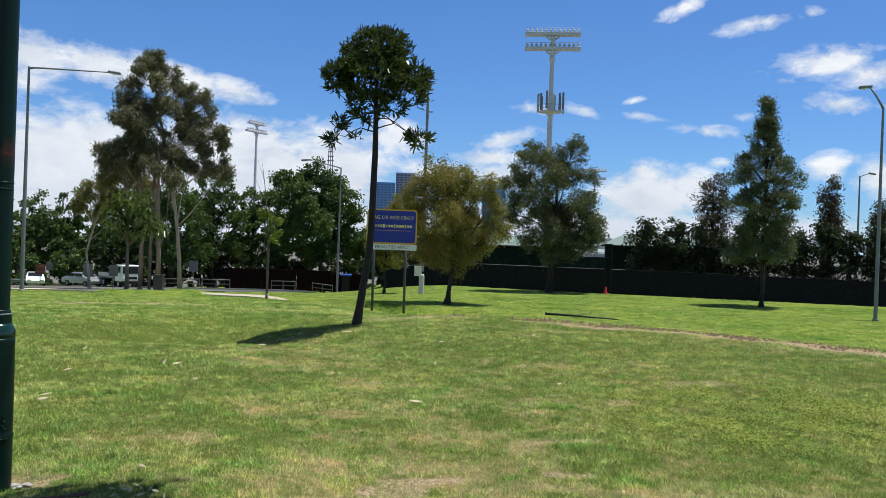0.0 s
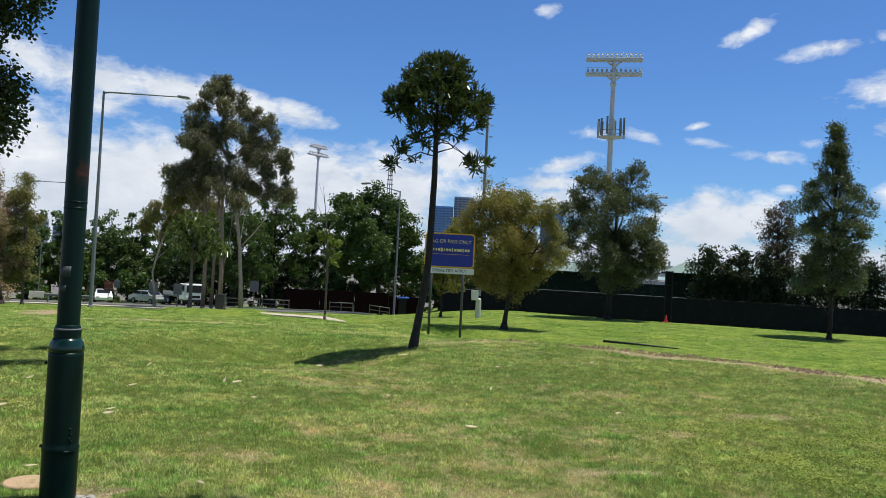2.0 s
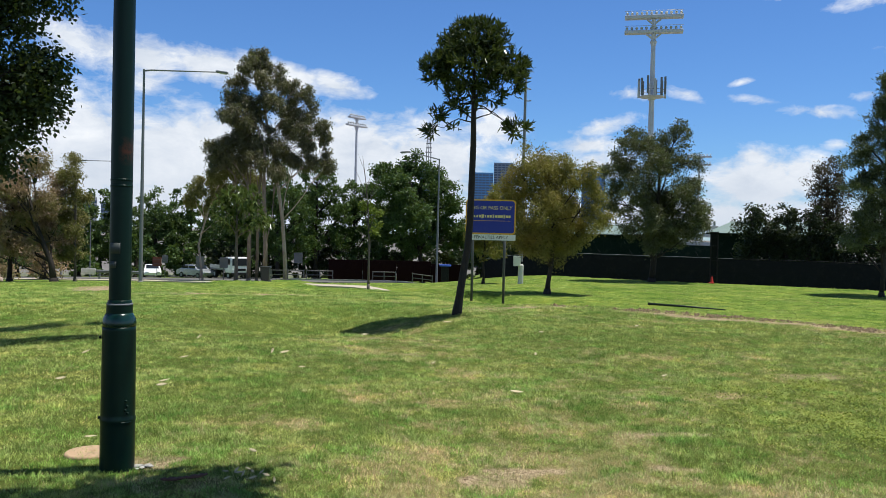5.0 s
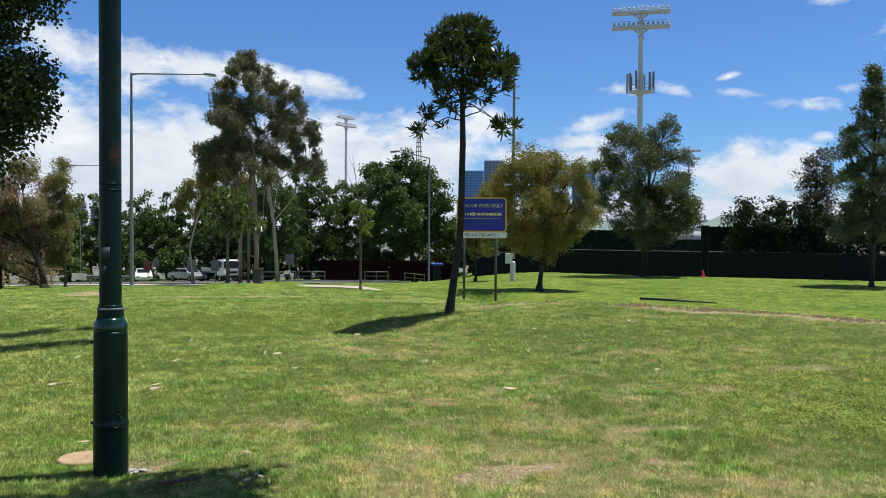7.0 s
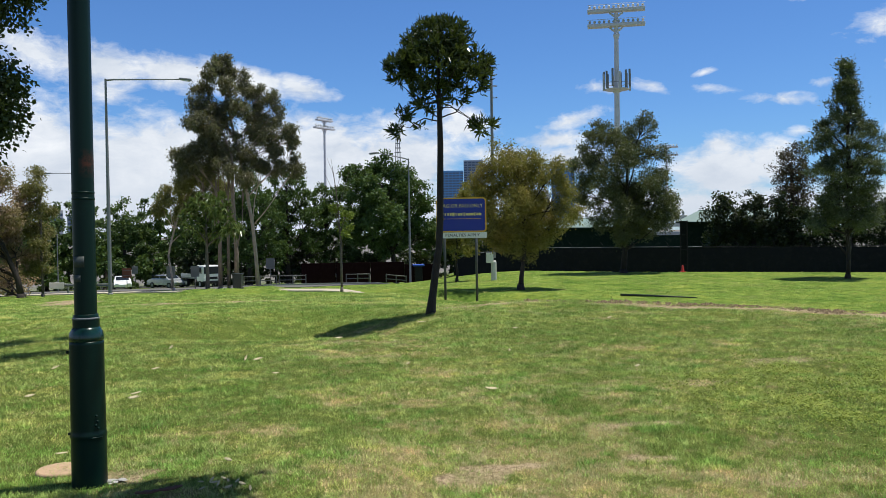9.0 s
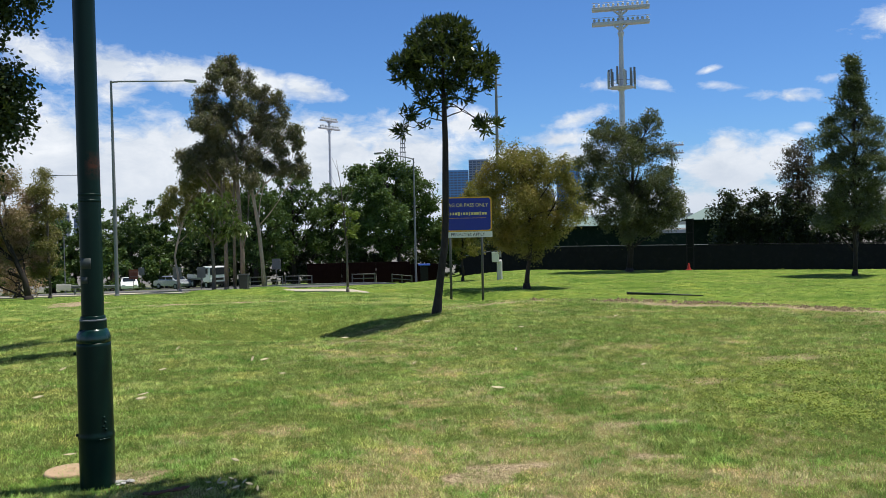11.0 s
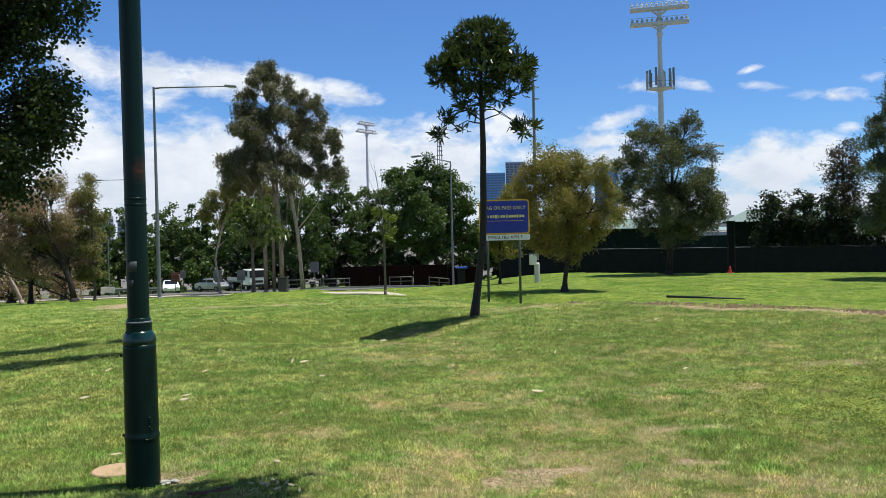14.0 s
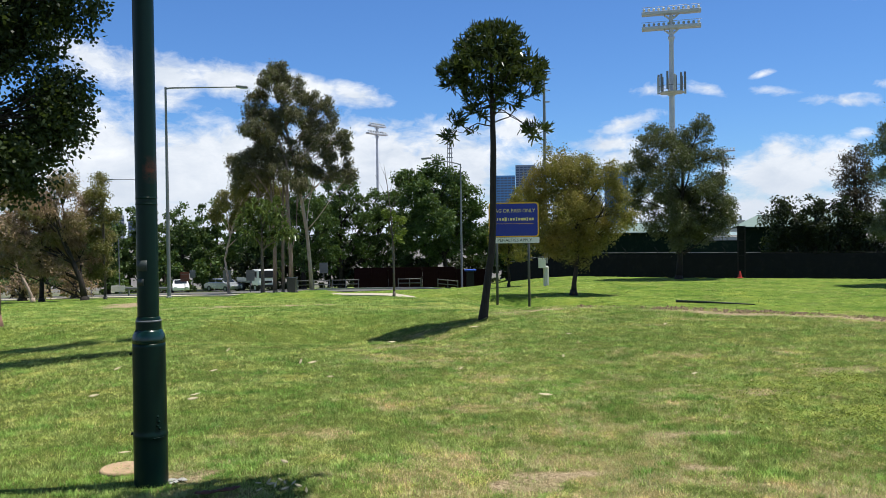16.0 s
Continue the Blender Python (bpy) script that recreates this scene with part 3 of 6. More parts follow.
def stem(h, r, lean=(0.0, 0.0), steps=6, wob=0.04):
    return [(lean[0] * (i / steps) ** 1.2 + math.sin(i * 1.9) * wob, lean[1] * (i / steps) + math.cos(i * 2.3) * wob, h * i / steps, r * (1 - 0.72 * i / steps)) for i in range(steps + 1)]


# ---- the ground ----
# Worn patches of the lawn: x, y, half sizes, how bare.
BARE = [(0.58, 5.36, 0.24, 0.33, 0.75), (0.95, 5.55, 0.22, 0.12, 0.7), (1.85, 5.7, 0.16, 0.10, 0.8), (1.05, 4.75, 0.22, 0.10, 0.9),
        (2.5, 4.95, 0.25, 0.15, 0.5), (-1.75, 5.55, 0.22, 0.12, 0.6), (3.3, 8.4, 0.35, 0.15, 0.5), (4.6, 9.6, 0.5, 0.2, 0.5),
        (2.0, 6.6, 0.35, 0.15, 0.35), (-11.8, 30.4, 0.55, 1.3, 1.6), (-12.4, 32.2, 0.7, 1.6, 1.9), (-13.2, 34.4, 0.75, 1.7, 1.8), (-14.2, 36.8, 0.6, 1.6, 1.6), (-6.5, 26, 2.5, 0.5, 1.1), (-4, 26.6, 2.0, 0.45, 1.0), (-9.5, 27, 2.0, 0.45, 0.9), (2.6, 24.5, 1.6, 0.5, 0.6), (2.2, 22.5, 1.2, 0.7, 0.6), (-0.9, 12.2, 0.25, 0.2, 0.4),
        (1.6, 18.0, 0.35, 0.30, 0.7), (2.4, 18.3, 0.45, 0.30, 0.85), (3.2, 18.5, 0.3, 0.28, 0.7)]


def bare_at(x, y):
    out = np.zeros(np.shape(x))
    wx, wy = value_noise(x, y, 4.5, 41) - 0.5, value_noise(x, y, 4.5, 43) - 0.5
    for cx, cy, hx, hy, k in BARE:
        q = ((x - cx) / hx + 1.5 * wx) ** 2 + ((y - cy) / hy + 1.5 * wy) ** 2
        out = np.maximum(out, k * smooth(1.5 - q))
    r, a = np.hypot(x, y), np.degrees(np.arctan2(x, y))
    # the trodden edge along the top of the bank
    edge = np.exp(-((r - lip(a) + 0.55 - 0.6 * value_noise(x, y, 0.7, 5)) / 0.34) ** 2) * smooth((a - 12) / 7) * (1 - smooth((a - 60) / 15))
    out = np.maximum(out, edge * (0.9 + 0.8 * value_noise(x, y, 2.1, 3)))
    return np.clip(out * (0.1 + 0.9 * value_noise(x, y, 5.0, 2) + 0.9 * value_noise(x, y, 13.0, 21)), 0, 1)


def dry_at(x, y):
    n = 0.26 * value_noise(x, y, 0.45, 1) + 0.27 * value_noise(x, y, 2.3, 4) + 0.24 * value_noise(x, y, 7.0, 6) + 0.23 * value_noise(x, y, 17.0, 7)
    r = np.hypot(x, y)
    near = np.exp(-((np.asarray(y) - 5.6) / 1.6) ** 2) * 0.06
    near = near - 0.16 * smooth((0.6 - x) / 4)
    return np.clip((n - 0.49 + near) * 3.2, 0, 0.85) * (0.78 - 0.35 * smooth((r - 20) / 30))


def build_ground():
    """One sheet to the horizon, finer where it is near and ahead."""
    angles = np.concatenate([np.arange(-40, 46, 0.5), np.arange(46, 320, 3.0)])
    radii = np.concatenate([[0.0005], np.arange(0.06, 3.4, 0.06), np.arange(3.4, 9, 0.07), np.arange(9, 26, 0.16), np.arange(26, 70, 0.7),
                            np.geomspace(70, 4500, 40)])
    a, r = np.meshgrid(np.radians(angles), radii)
    x, y = r * np.sin(a), r * np.cos(a)
    lumps = (value_noise(x, y, 1.3, 8) - 0.5) * 0.05 * smooth((r - 1) / 2) * (1 - smooth((r - 40) / 20))
    z = height(x, y) + lumps - 0.02
    rows, cols = x.shape
    verts = np.stack([x, y, z], -1).reshape(-1, 3)
    i = np.arange(rows - 1)[:, None] * cols + np.arange(cols)[None]
    j = np.arange(rows - 1)[:, None] * cols + (np.arange(cols)[None] + 1) % cols
    faces = np.stack([i, i + cols, j + cols, j], -1).reshape(-1, 4)
    me = bpy.data.meshes.new("ground")
    me.from_pydata(verts.tolist(), [], faces.tolist())
    me.materials.append(m_lawn)
    me.polygons.foreach_set("use_smooth", [True] * len(me.polygons))
    # Near ground gets the painted blade-gap shade; it fades out by 26 m.
    for name, values in (("dry", dry_at(x, y)), ("bare", bare_at(x, y)), ("thatch_shade", 1 - smooth((r - 12) / 14)), ("built_up", smooth((r - 105) / 25))):
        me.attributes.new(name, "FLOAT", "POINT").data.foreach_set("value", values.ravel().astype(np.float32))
    me.update()
    tagged(new("ground", me), "mown green lawn on a mound with dry straw patches", "lawn", kind="structure")


build_ground()


def build_grass():
    """Blades over the lawn, gathered in small tufts that share height, lean and tone, thinning with distance."""
    tufts, per = 158000, 8
    r = 4.1 * (60 / 4.1) ** rng.random(tufts)
    a = radians(3) + np.clip(rng.normal(size=tufts) * 0.06, -0.3, 0.3) + rng.uniform(radians(-37), radians(37), tufts)
    spare = 8000
    r, a = np.append(r, rng.uniform(0.2, 12, spare)), np.append(a, rng.uniform(0, 2 * np.pi, spare))
    x, y = r * np.sin(a), r * np.cos(a)
    keep = rng.random(len(x)) > bare_at(x, y) * 1.25 - 0.1
    keep &= rng.random(len(x)) > 0.25 * (value_noise(x, y, 6.0, 12) < 0.35)
    keep &= (off_line(x, y, NEAR_ROAD) > 1.95) & (rng.random(len(x)) > 0.55 * smooth((r - 22) / 14))
    x, y, r = x[keep], y[keep], r[keep]
    k = len(x)
    fine, wide = 1 - smooth((r - 5) / 5), smooth((r - 11) / 8)
    lush = fine * value_noise(x, y, 36.0, 61) + wide * value_noise(x, y, 7.0, 63) + (1 - fine - wide) * value_noise(x, y, 17.0, 62)
    tone = np.clip(0.5 + 2.2 * (lush - 0.5) + 0.30 * rng.normal(size=k), 0, 1)
    vigour, bend = rng.uniform(0.5, 1.0, k) + 0.55 * tone, rng.normal(size=(k, 2)) * 0.6
    home = np.repeat(np.arange(k), per)
    far = np.clip(r, 3, 30)[home]
    n = len(home)
    spread = (0.008 + 0.0024 * far)[:, None] * rng.normal(size=(n, 2))
    x, y, r = x[home] + spread[:, 0], y[home] + spread[:, 1], r[home]
    lumps = (value_noise(x, y, 1.3, 8) - 0.5) * 0.05
    z = height(x, y) + lumps - 0.03
    dry = np.maximum(dry_at(x, y), 0.9 * bare_at(x, y)) * (1 - 0.65 * smooth((r - 18) / 16))
    tall = rng.uniform(0.013, 0.033, n) * vigour[home] * (0.55 + 0.9 * value_noise(x, y, 2.4, 9)) * (1 - 0.35 * dry) * (0.88 + 0.032 * far)
    broad = rng.uniform(0.0013, 0.0031, n) * (0.45 + 0.135 * far)
    turn = rng.uniform(0, 2 * np.pi, n)
    lean = rng.normal(size=(n, 2)) * 0.5 + 0.7 * bend[home]
    side = np.stack([np.cos(turn), np.sin(turn), np.zeros(n)], 1) * broad[:, None]
    foot = np.stack([x, y, z], 1)
    tip = foot + np.stack([lean[:, 0] * tall, lean[:, 1] * tall, tall * 0.8 + 0.012], 1)
    me = poly_soup("grass", np.stack([foot - side, foot + side, tip], 1), 3, m_blade)
    for name, values in (("dry", dry), ("tone", tone[home]), ("calm", 0.6 * smooth((r - 8) / 14))):
        me.attributes.new(name, "FLOAT", "POINT").data.foreach_set("value", np.repeat(values, 3).astype(np.float32))
    tagged(new("grass", me), "short green lawn grass mixed with dry straw blades", "grass", kind="stuff")


build_grass()


def ribbon(name, line, width, mat, lift, label, category):
    """A road laid on the ground along a line of the plan."""
    pts = []
    for (ax, ay), (bx, by) in zip(line[:-1], line[1:]):
        steps = max(2, int(math.hypot(bx - ax, by - ay) / 1.5))
        pts += [(ax + (bx - ax) * k / steps, ay + (by - ay) * k / steps) for k in range(steps)]
    pts = np.array(pts + [line[-1]])
    for _ in range(6):
        pts[1:-1] = (pts[:-2] + pts[1:-1] * 2 + pts[2:]) / 4
    ahead = np.gradient(pts, axis=0)
    ahead /= np.linalg.norm(ahead, axis=1)[:, None]
    side = np.stack([ahead[:, 1], -ahead[:, 0]], 1)
    verts, across = [], 7
    for p, s in zip(pts, side):
        for k in range(across):
            q = p + s * width * (k / (across - 1) - 0.5)
            verts.append((q[0], q[1], float(height(q[0], q[1])) + lift))
    faces = [(i * across + k, i * across + k + 1, (i + 1) * across + k + 1, (i + 1) * across + k) for i in range(len(pts) - 1) for k in range(across - 1)]
    ob = new(name, mesh_from(name, verts, faces, mat))
    ob.modifiers.new("thick", "SOLIDIFY").thickness = 0.12
    return tagged(ob, label, category, kind="structure")


ribbon("road", NEAR_ROAD, 3.7, m_pale_road, 0.05, "pale worn asphalt slip road round the mound", "road")
ribbon("far_road", FAR_ROAD, 6.5, m_asphalt, 0.05, "grey asphalt road in front of the fence", "road")

ribbon("road_junction", [(-52, 92), (-36, 83), (-22, 75), (-12, 69.5), (-4, 66)], 13.0, m_asphalt, 0.025, "grey asphalt road junction under the trees", "road")

# ---- the green lamp pole close by ----
pole_at = spot(-20.05, 5.75)
pole = thing("lamp_pole", pole_at, "dark green painted steel lamp pole with a wide base casing", "lamp pole")
part("base_casing", turned("base_casing", [(0.109, -0.15), (0.109, 0.30), (0.112, 0.31), (0.112, 0.33), (0.108, 0.34), (0.105, 0.93)], m_green_paint, 40), m_green_paint, pole)
part("shoulder", turned("shoulder", [(0.105, 0.93), (0.107, 0.955), (0.101, 0.985), (0.090, 1.005), (0.082, 1.02)], m_gloss_green, 40), m_gloss_green, pole, "shoulder in a glossier, lighter green that makes its highlight")
part("collar", turned("collar", [(0.082, 1.00), (0.082, 1.075), (0.076, 1.09), (0.076, 1.10), (0.069, 1.105)], m_green_paint, 40), m_green_paint, pole)
part("worn_rim", turned("worn_rim", [(0.082, 1.072), (0.0835, 1.074), (0.0835, 1.080), (0.080, 1.083)], m_steel, 40), m_steel, pole, "rim worn to bare metal")
part("shaft", turned("shaft", [(0.069, 1.08), (0.0685, 1.9), (0.068, 3.2), (0.066, 5.0), (0.062, 7.6)], m_shaft, 40), m_shaft, pole)
for z in (1.845, 1.885):
    part("band", turned("band", [(0.0685, z), (0.0703, z + 0.003), (0.0703, z + 0.011), (0.0685, z + 0.014)], m_green_paint, 40), m_green_paint, pole)


def sleeve(radius, z0, z1, a0, a1, thick=0.003):
    """A patch that hugs the pole."""
    verts, faces, n = [], [], 10
    for k in range(n + 1):
        a = radians(a0 + (a1 - a0) * k / n)
        for rr, z in ((radius, z0), (radius + thick, z0), (radius + thick, z1), (radius, z1)):
            verts.append((rr * math.cos(a), rr * math.sin(a), z))
    for k in range(n):
        i, j = k * 4, k * 4 + 4
        faces += [(i + 1, j + 1, j + 2, i + 2), (i, j, j + 1, i + 1), (i + 2, j + 2, j + 3, i + 3)]
    return verts, faces + [(0, 1, 2, 3), (n * 4 + 3, n * 4 + 2, n * 4 + 1, n * 4)]


part("sticker", mesh_from("sticker", *sleeve(0.0687, 1.41, 1.48, -134, -72), m_sticker, True), m_sticker, pole, "faded torn sticker")
part("sticker", mesh_from("sticker", *sleeve(0.0687, 1.315, 1.36, -132, -92), m_sticker, True), m_sticker, pole, "faded torn sticker")
for z in (0.33, 0.86):
    part("bolt", mesh_from("bolt", *tube([(-0.104, -0.03, z), (-0.118, -0.034, z)], [0.011, 0.009], 8), m_green_paint, True), m_green_paint, pole)

for k, (angle, z) in enumerate(((-44, 0.45), (-40, 0.415), (-46, 0.39), (-38, 0.37))):
    a = radians(angle)
    part("lug", mesh_from("lug", *tube([(0.104 * math.cos(a), 0.104 * math.sin(a), z), (0.116 * math.cos(a), 0.116 * math.sin(a), z)], [0.010, 0.007], 8), m_green_paint, True), m_green_paint, pole)
part("slot_rim", mesh_from("slot_rim", *sleeve(0.1085, 0.305, 0.314, -62, -24, 0.006), m_green_paint, True), m_green_paint, pole)

lid = thing("pit_lid", spot(-21.72, 6.2) - Vector((0, 0, 0.022)), "round tan concrete pit lid set in the lawn", "pit lid")
part("lid", turned("lid", [(0.165, -0.05), (0.165, 0.012), (0.155, 0.022), (0.04, 0.024), (0.035, 0.018), (0.0, 0.018)], m_concrete, 32), m_concrete, lid)

# ---- the slender tree on the mound's edge ----
def lone_tree():
    root = thing("slender_tree", spot(2.72, 16.3), "slender leaning tree with a tufted dark crown on bare trunk", "tree")
    trunk = [(0.0, 0, -0.2, 0.125), (0.02, 0, 0.05, 0.10), (0.06, 0, 0.35, 0.078), (0.12, 0.02, 0.8, 0.074), (0.20, 0.02, 1.3, 0.070), (0.235, 0, 1.9, 0.068),
             (0.245, 0, 2.6, 0.066), (0.26, 0, 3.4, 0.060), (0.25, 0, 4.1, 0.050), (0.24, 0, 4.9, 0.028), (0.24, 0, 5.7, 0.012)]
    part("trunk", mesh_from("trunk", *tube([p[:3] for p in trunk], [p[3] for p in trunk], 14), m_bark_dark, True), m_bark_dark, root)
    twigs = [((0.26, 0, 4.20), (0.0, 0.1, 4.22), (-0.25, 0.15, 4.06), (-0.52, 0.1, 4.03)), ((0.26, 0, 3.84), (-0.05, -0.05, 3.90), (-0.35, -0.1, 3.70), (-0.60, -0.1, 3.72)),
             ((0.25, 0, 4.20), (0.50, 0.1, 4.16), (0.75, 0.1, 3.98), (1.08, 0.1, 3.80)), ((0.25, 0, 4.10), (0.5, -0.1, 4.10), (0.8, -0.1, 3.92), (1.2, -0.1, 3.78))]
    boughs = [((0.25, 0, 3.9), (0.6, 0.2, 4.05), (0.9, 0.3, 4.45), (1.15, 0.3, 4.8)), ((0.25, 0, 3.9), (-0.1, 0.1, 4.2), (-0.4, 0.1, 4.5), (-0.6, 0.1, 4.7)),
             ((0.24, 0, 4.2), (0.4, -0.3, 4.5), (0.6, -0.4, 4.9), (0.7, -0.4, 5.3)), ((0.24, 0, 4.2), (0.0, -0.3, 4.6), (-0.2, -0.4, 5.0), (-0.3, -0.4, 5.4)),
             ((0.24, 0, 4.5), (0.4, 0.3, 4.8), (0.5, 0.4, 5.2), (0.6, 0.4, 5.5)), ((0.24, 0, 4.4), (0.0, 0.3, 4.8), (-0.1, 0.5, 5.2), (-0.1, 0.5, 5.6))]
    for t in twigs + boughs:
        path = [Vector(t[0])]
        for a, b in zip(t[:-1], t[1:]):
            path += [Vector(a).lerp(Vector(b), 0.5) + Vector((0, 0, rng.normal() * 0.02)), Vector(b)]
        part("branch", rod("branch", path, [0.015 - 0.0019 * k for k in range(len(path))], m_bark_dark, 7), m_bark_dark, root)
    # rosettes of long leaves at the ends of many twigs
    tufts = []
    for cx, cy, cz, rx, rz, k in ((0.24, 0, 5.58, 0.64, 0.34, 105), (0.20, 0, 5.28, 0.68, 0.38, 80), (0.14, 0, 4.95, 0.76, 0.40, 80), (1.02, 0.2, 5.12, 0.30, 0.30, 34), (-0.52, 0.1, 5.02, 0.26, 0.34, 30), (0.85, 0, 4.75, 0.42, 0.32, 36),
                                  (0.0, 0, 4.50, 0.36, 0.24, 16), (0.55, 0, 4.5, 0.3, 0.2, 12), (-0.02, 0, 4.22, 0.20, 0.12, 6), (-0.50, 0.1, 4.05, 0.16, 0.10, 6), (-0.57, -0.1, 3.74, 0.14, 0.08, 4),
                                  (1.12, 0, 3.80, 0.24, 0.14, 13), (-0.15, 0.1, 3.76, 0.08, 0.06, 1)):
        d = rng.normal(size=(k, 3))
        d /= np.linalg.norm(d, axis=1)[:, None]
        c = np.array([cx, cy, cz - 0.08]) + d * rng.uniform(0.35, 1.0, k)[:, None] ** 0.6 * np.array([rx, rx, rz])
        out = d + np.array([0, 0, 0.9])
        tufts += list(zip(c, out / np.linalg.norm(out, axis=1)[:, None]))
    centres, ups = np.array([t[0] for t in tufts]), np.array([t[1] for t in tufts])
    per = 21
    home = np.repeat(np.arange(len(tufts)), per)
    n = len(home)
    axis = ups[home] * 0.75 + rng.normal(size=(n, 3)) * 0.62
    axis /= np.linalg.norm(axis, axis=1)[:, None]
    side = np.cross(axis, rng.normal(size=(n, 3)))
    side /= np.linalg.norm(side, axis=1)[:, None]
    length, width = rng.uniform(0.11, 0.20, n)[:, None], rng.uniform(0.013, 0.022, n)[:, None]
    p = centres[home] + rng.normal(size=(n, 3)) * np.array([0.045, 0.045, 0.03])
    fold = np.cross(axis, side) * width * 0.5
    leaf = [p, p + axis * length * 0.35 + side * width * 0.9 + fold, p + axis * length * 0.75 + side * width * 0.8 + fold,
            p + axis * length, p + axis * length * 0.75 - side * width * 0.8 + fold, p + axis * length * 0.35 - side * width * 0.9 + fold]
    part("crown", poly_soup("crown", np.stack(leaf, 1), 6, m_leaf_lone), m_leaf_lone, root)


lone_tree()


# ---- the blue road sign ----
def lettering(name, text, size, mat, parent, place, width=None):
    curve = bpy.data.curves.new(name, "FONT")
    curve.body, curve.size, curve.align_x, curve.align_y, curve.extrude, curve.resolution_u = text, size, "CENTER", "CENTER", 0.003, 2
    ob = new(name, curve)
    bpy.context.view_layer.update()
    me = bpy.data.meshes.new_from_object(ob.evaluated_get(bpy.context.evaluated_depsgraph_get()))
    bpy.data.objects.remove(ob)
    me.materials.clear()
    me.materials.append(mat)
    xs = [v.co.x for v in me.vertices]
    s = width / (max(xs) - min(xs)) if width else 1.0
    return part(name, me, mat, parent, move=Matrix.Translation(place) @ Matrix.Rotation(radians(90), 4, "X") @ Matrix.Diagonal((s, 1, 1, 1)))


def rounded_panel(w, h, r, thick):
    bm = bmesh.new()
    ring = []
    for cx, cz, a0 in ((w / 2 - r, h / 2 - r, 0), (-w / 2 + r, h / 2 - r, 90), (-w / 2 + r, -h / 2 + r, 180), (w / 2 - r, -h / 2 + r, 270)):
        for k in range(6):
            a = radians(a0 + 18 * k)
            ring.append(bm.verts.new((cx + r * math.cos(a), 0, cz + r * math.sin(a))))
    face = bm.faces.new(ring)
    out = bmesh.ops.extrude_face_region(bm, geom=[face])
    bmesh.ops.translate(bm, vec=(0, thick, 0), verts=[v for v in out["geom"] if isinstance(v, bmesh.types.BMVert)])
    bmesh.ops.recalc_face_normals(bm, faces=bm.faces[:])
    return bm


SIGN_R = 31.2
sign_at = spot(5.0, SIGN_R)
sign = thing("road_sign", sign_at, "blue toll road sign with yellow border on two grey posts", "road sign", turn=-5.0)
eye = 1.6 - sign_at.z  # eye level above the sign's foot
mid, wide, tall = eye + 0.0215 * SIGN_R, 1.92, 1.33
for x in (-0.66, 0.56):
    part("post", rod("post", [(x, 0.06, -0.4), (x, 0.06, mid + 0.5)], 0.05, m_sign_post, 12), m_sign_post, sign)
part("border", rounded_panel(wide, tall, 0.13, 0.02), m_sign_yellow, sign, "yellow rounded border", move=(0, 0, mid))
part("panel", rounded_panel(wide - 0.10, tall - 0.10, 0.10, 0.02), m_sign_blue, sign, "blue sign face", move=(0, -0.012, mid))
lettering("lettering", "TAG OR PASS ONLY", 0.20, m_sign_text, sign, (0.0, -0.014, mid + 0.34), 1.64)
for k, w in enumerate((0.10, 0.05, 0.07, 0.08, 0.10, 0.04, 0.09, 0.09, 0.05, 0.10, 0.10, 0.13, 0.05, 0.10, 0.10)):
    part("bar", box((w * 0.85, 0.006, 0.095 if k % 4 else 0.14), (-0.72 + k * 0.103, -0.016, mid + 0.02), 0), m_sign_text, sign)
part("rule", box((1.5, 0.004, 0.012), (0, -0.014, mid - 0.15), 0), m_sign_yellow, sign)
part("plate", rounded_panel(1.78, 0.22, 0.02, 0.02), m_sign_white, sign, "white plate under the sign", move=(0.08, 0, mid - tall / 2 - 0.12))
lettering("lettering", "PENALTIES APPLY", 0.16, m_sign_black, sign, (0.03, -0.002, mid - tall / 2 - 0.12), 1.31)

# ---- trees of the middle distance ----
tree("round_tree", spot(9.1, 41), "round bushy tree with yellow-green olive leaves", lobes([
    (0.0, 6.6, 0.52), (-0.9, 6.4, 0.52), (-1.6, 6.1, 0.46), (0.8, 6.3, 0.52), (1.5, 5.8, 0.52), (-1.7, 5.1, 0.55), (2.1, 4.9, 0.46), (-0.4, 5.3, 0.8), (0.7, 5.0, 0.8), (2.2, 3.9, 0.46), (-1.8, 4.0, 0.5), (-0.9, 3.9, 0.8),
    (0.3, 3.7, 0.85), (1.3, 3.9, 0.7), (-1.7, 2.9, 0.46), (1.8, 3.0, 0.48), (-0.6, 2.7, 0.62), (0.5, 2.6, 0.62), (1.2, 2.4, 0.38), (-1.2, 2.3, 0.34)], 1.1, 0.98, 1.5),
    [(0, 0, 0, 0.16), (0.04, 0, 0.6, 0.12), (0.15, 0, 1.3, 0.11), (0.25, 0, 2.2, 0.09), (0.2, 0, 3.6, 0.06), (0.1, 0, 5.2, 0.03)],
    (72000, 0.11, 0.052, m_leaf_olive, 0.30, 0.35, 0.22), m_bark_dark, lobes=3, per=14, wisps=60)
tree("tall_shrub", spot(4.6, 52), "yellow-green shrub behind the road sign", [(1.0, 0, 5.9, 0.9, 0.9), (1.7, 0, 5.1, 1.0, 1.0), (0.4, 0, 5.0, 0.9, 0.9), (0, 0, 4.4, 1.0, 1.0), (0.9, 0, 3.6, 0.9, 1.0), (-0.6, 0, 3.2, 0.9, 1.0), (0.3, 0, 2.2, 1.2, 1.0)],
    stem(3.5, 0.09), (15000, 0.14, 0.065, m_leaf_olive, 0.3, 0.1, 0.3), m_bark_dark)
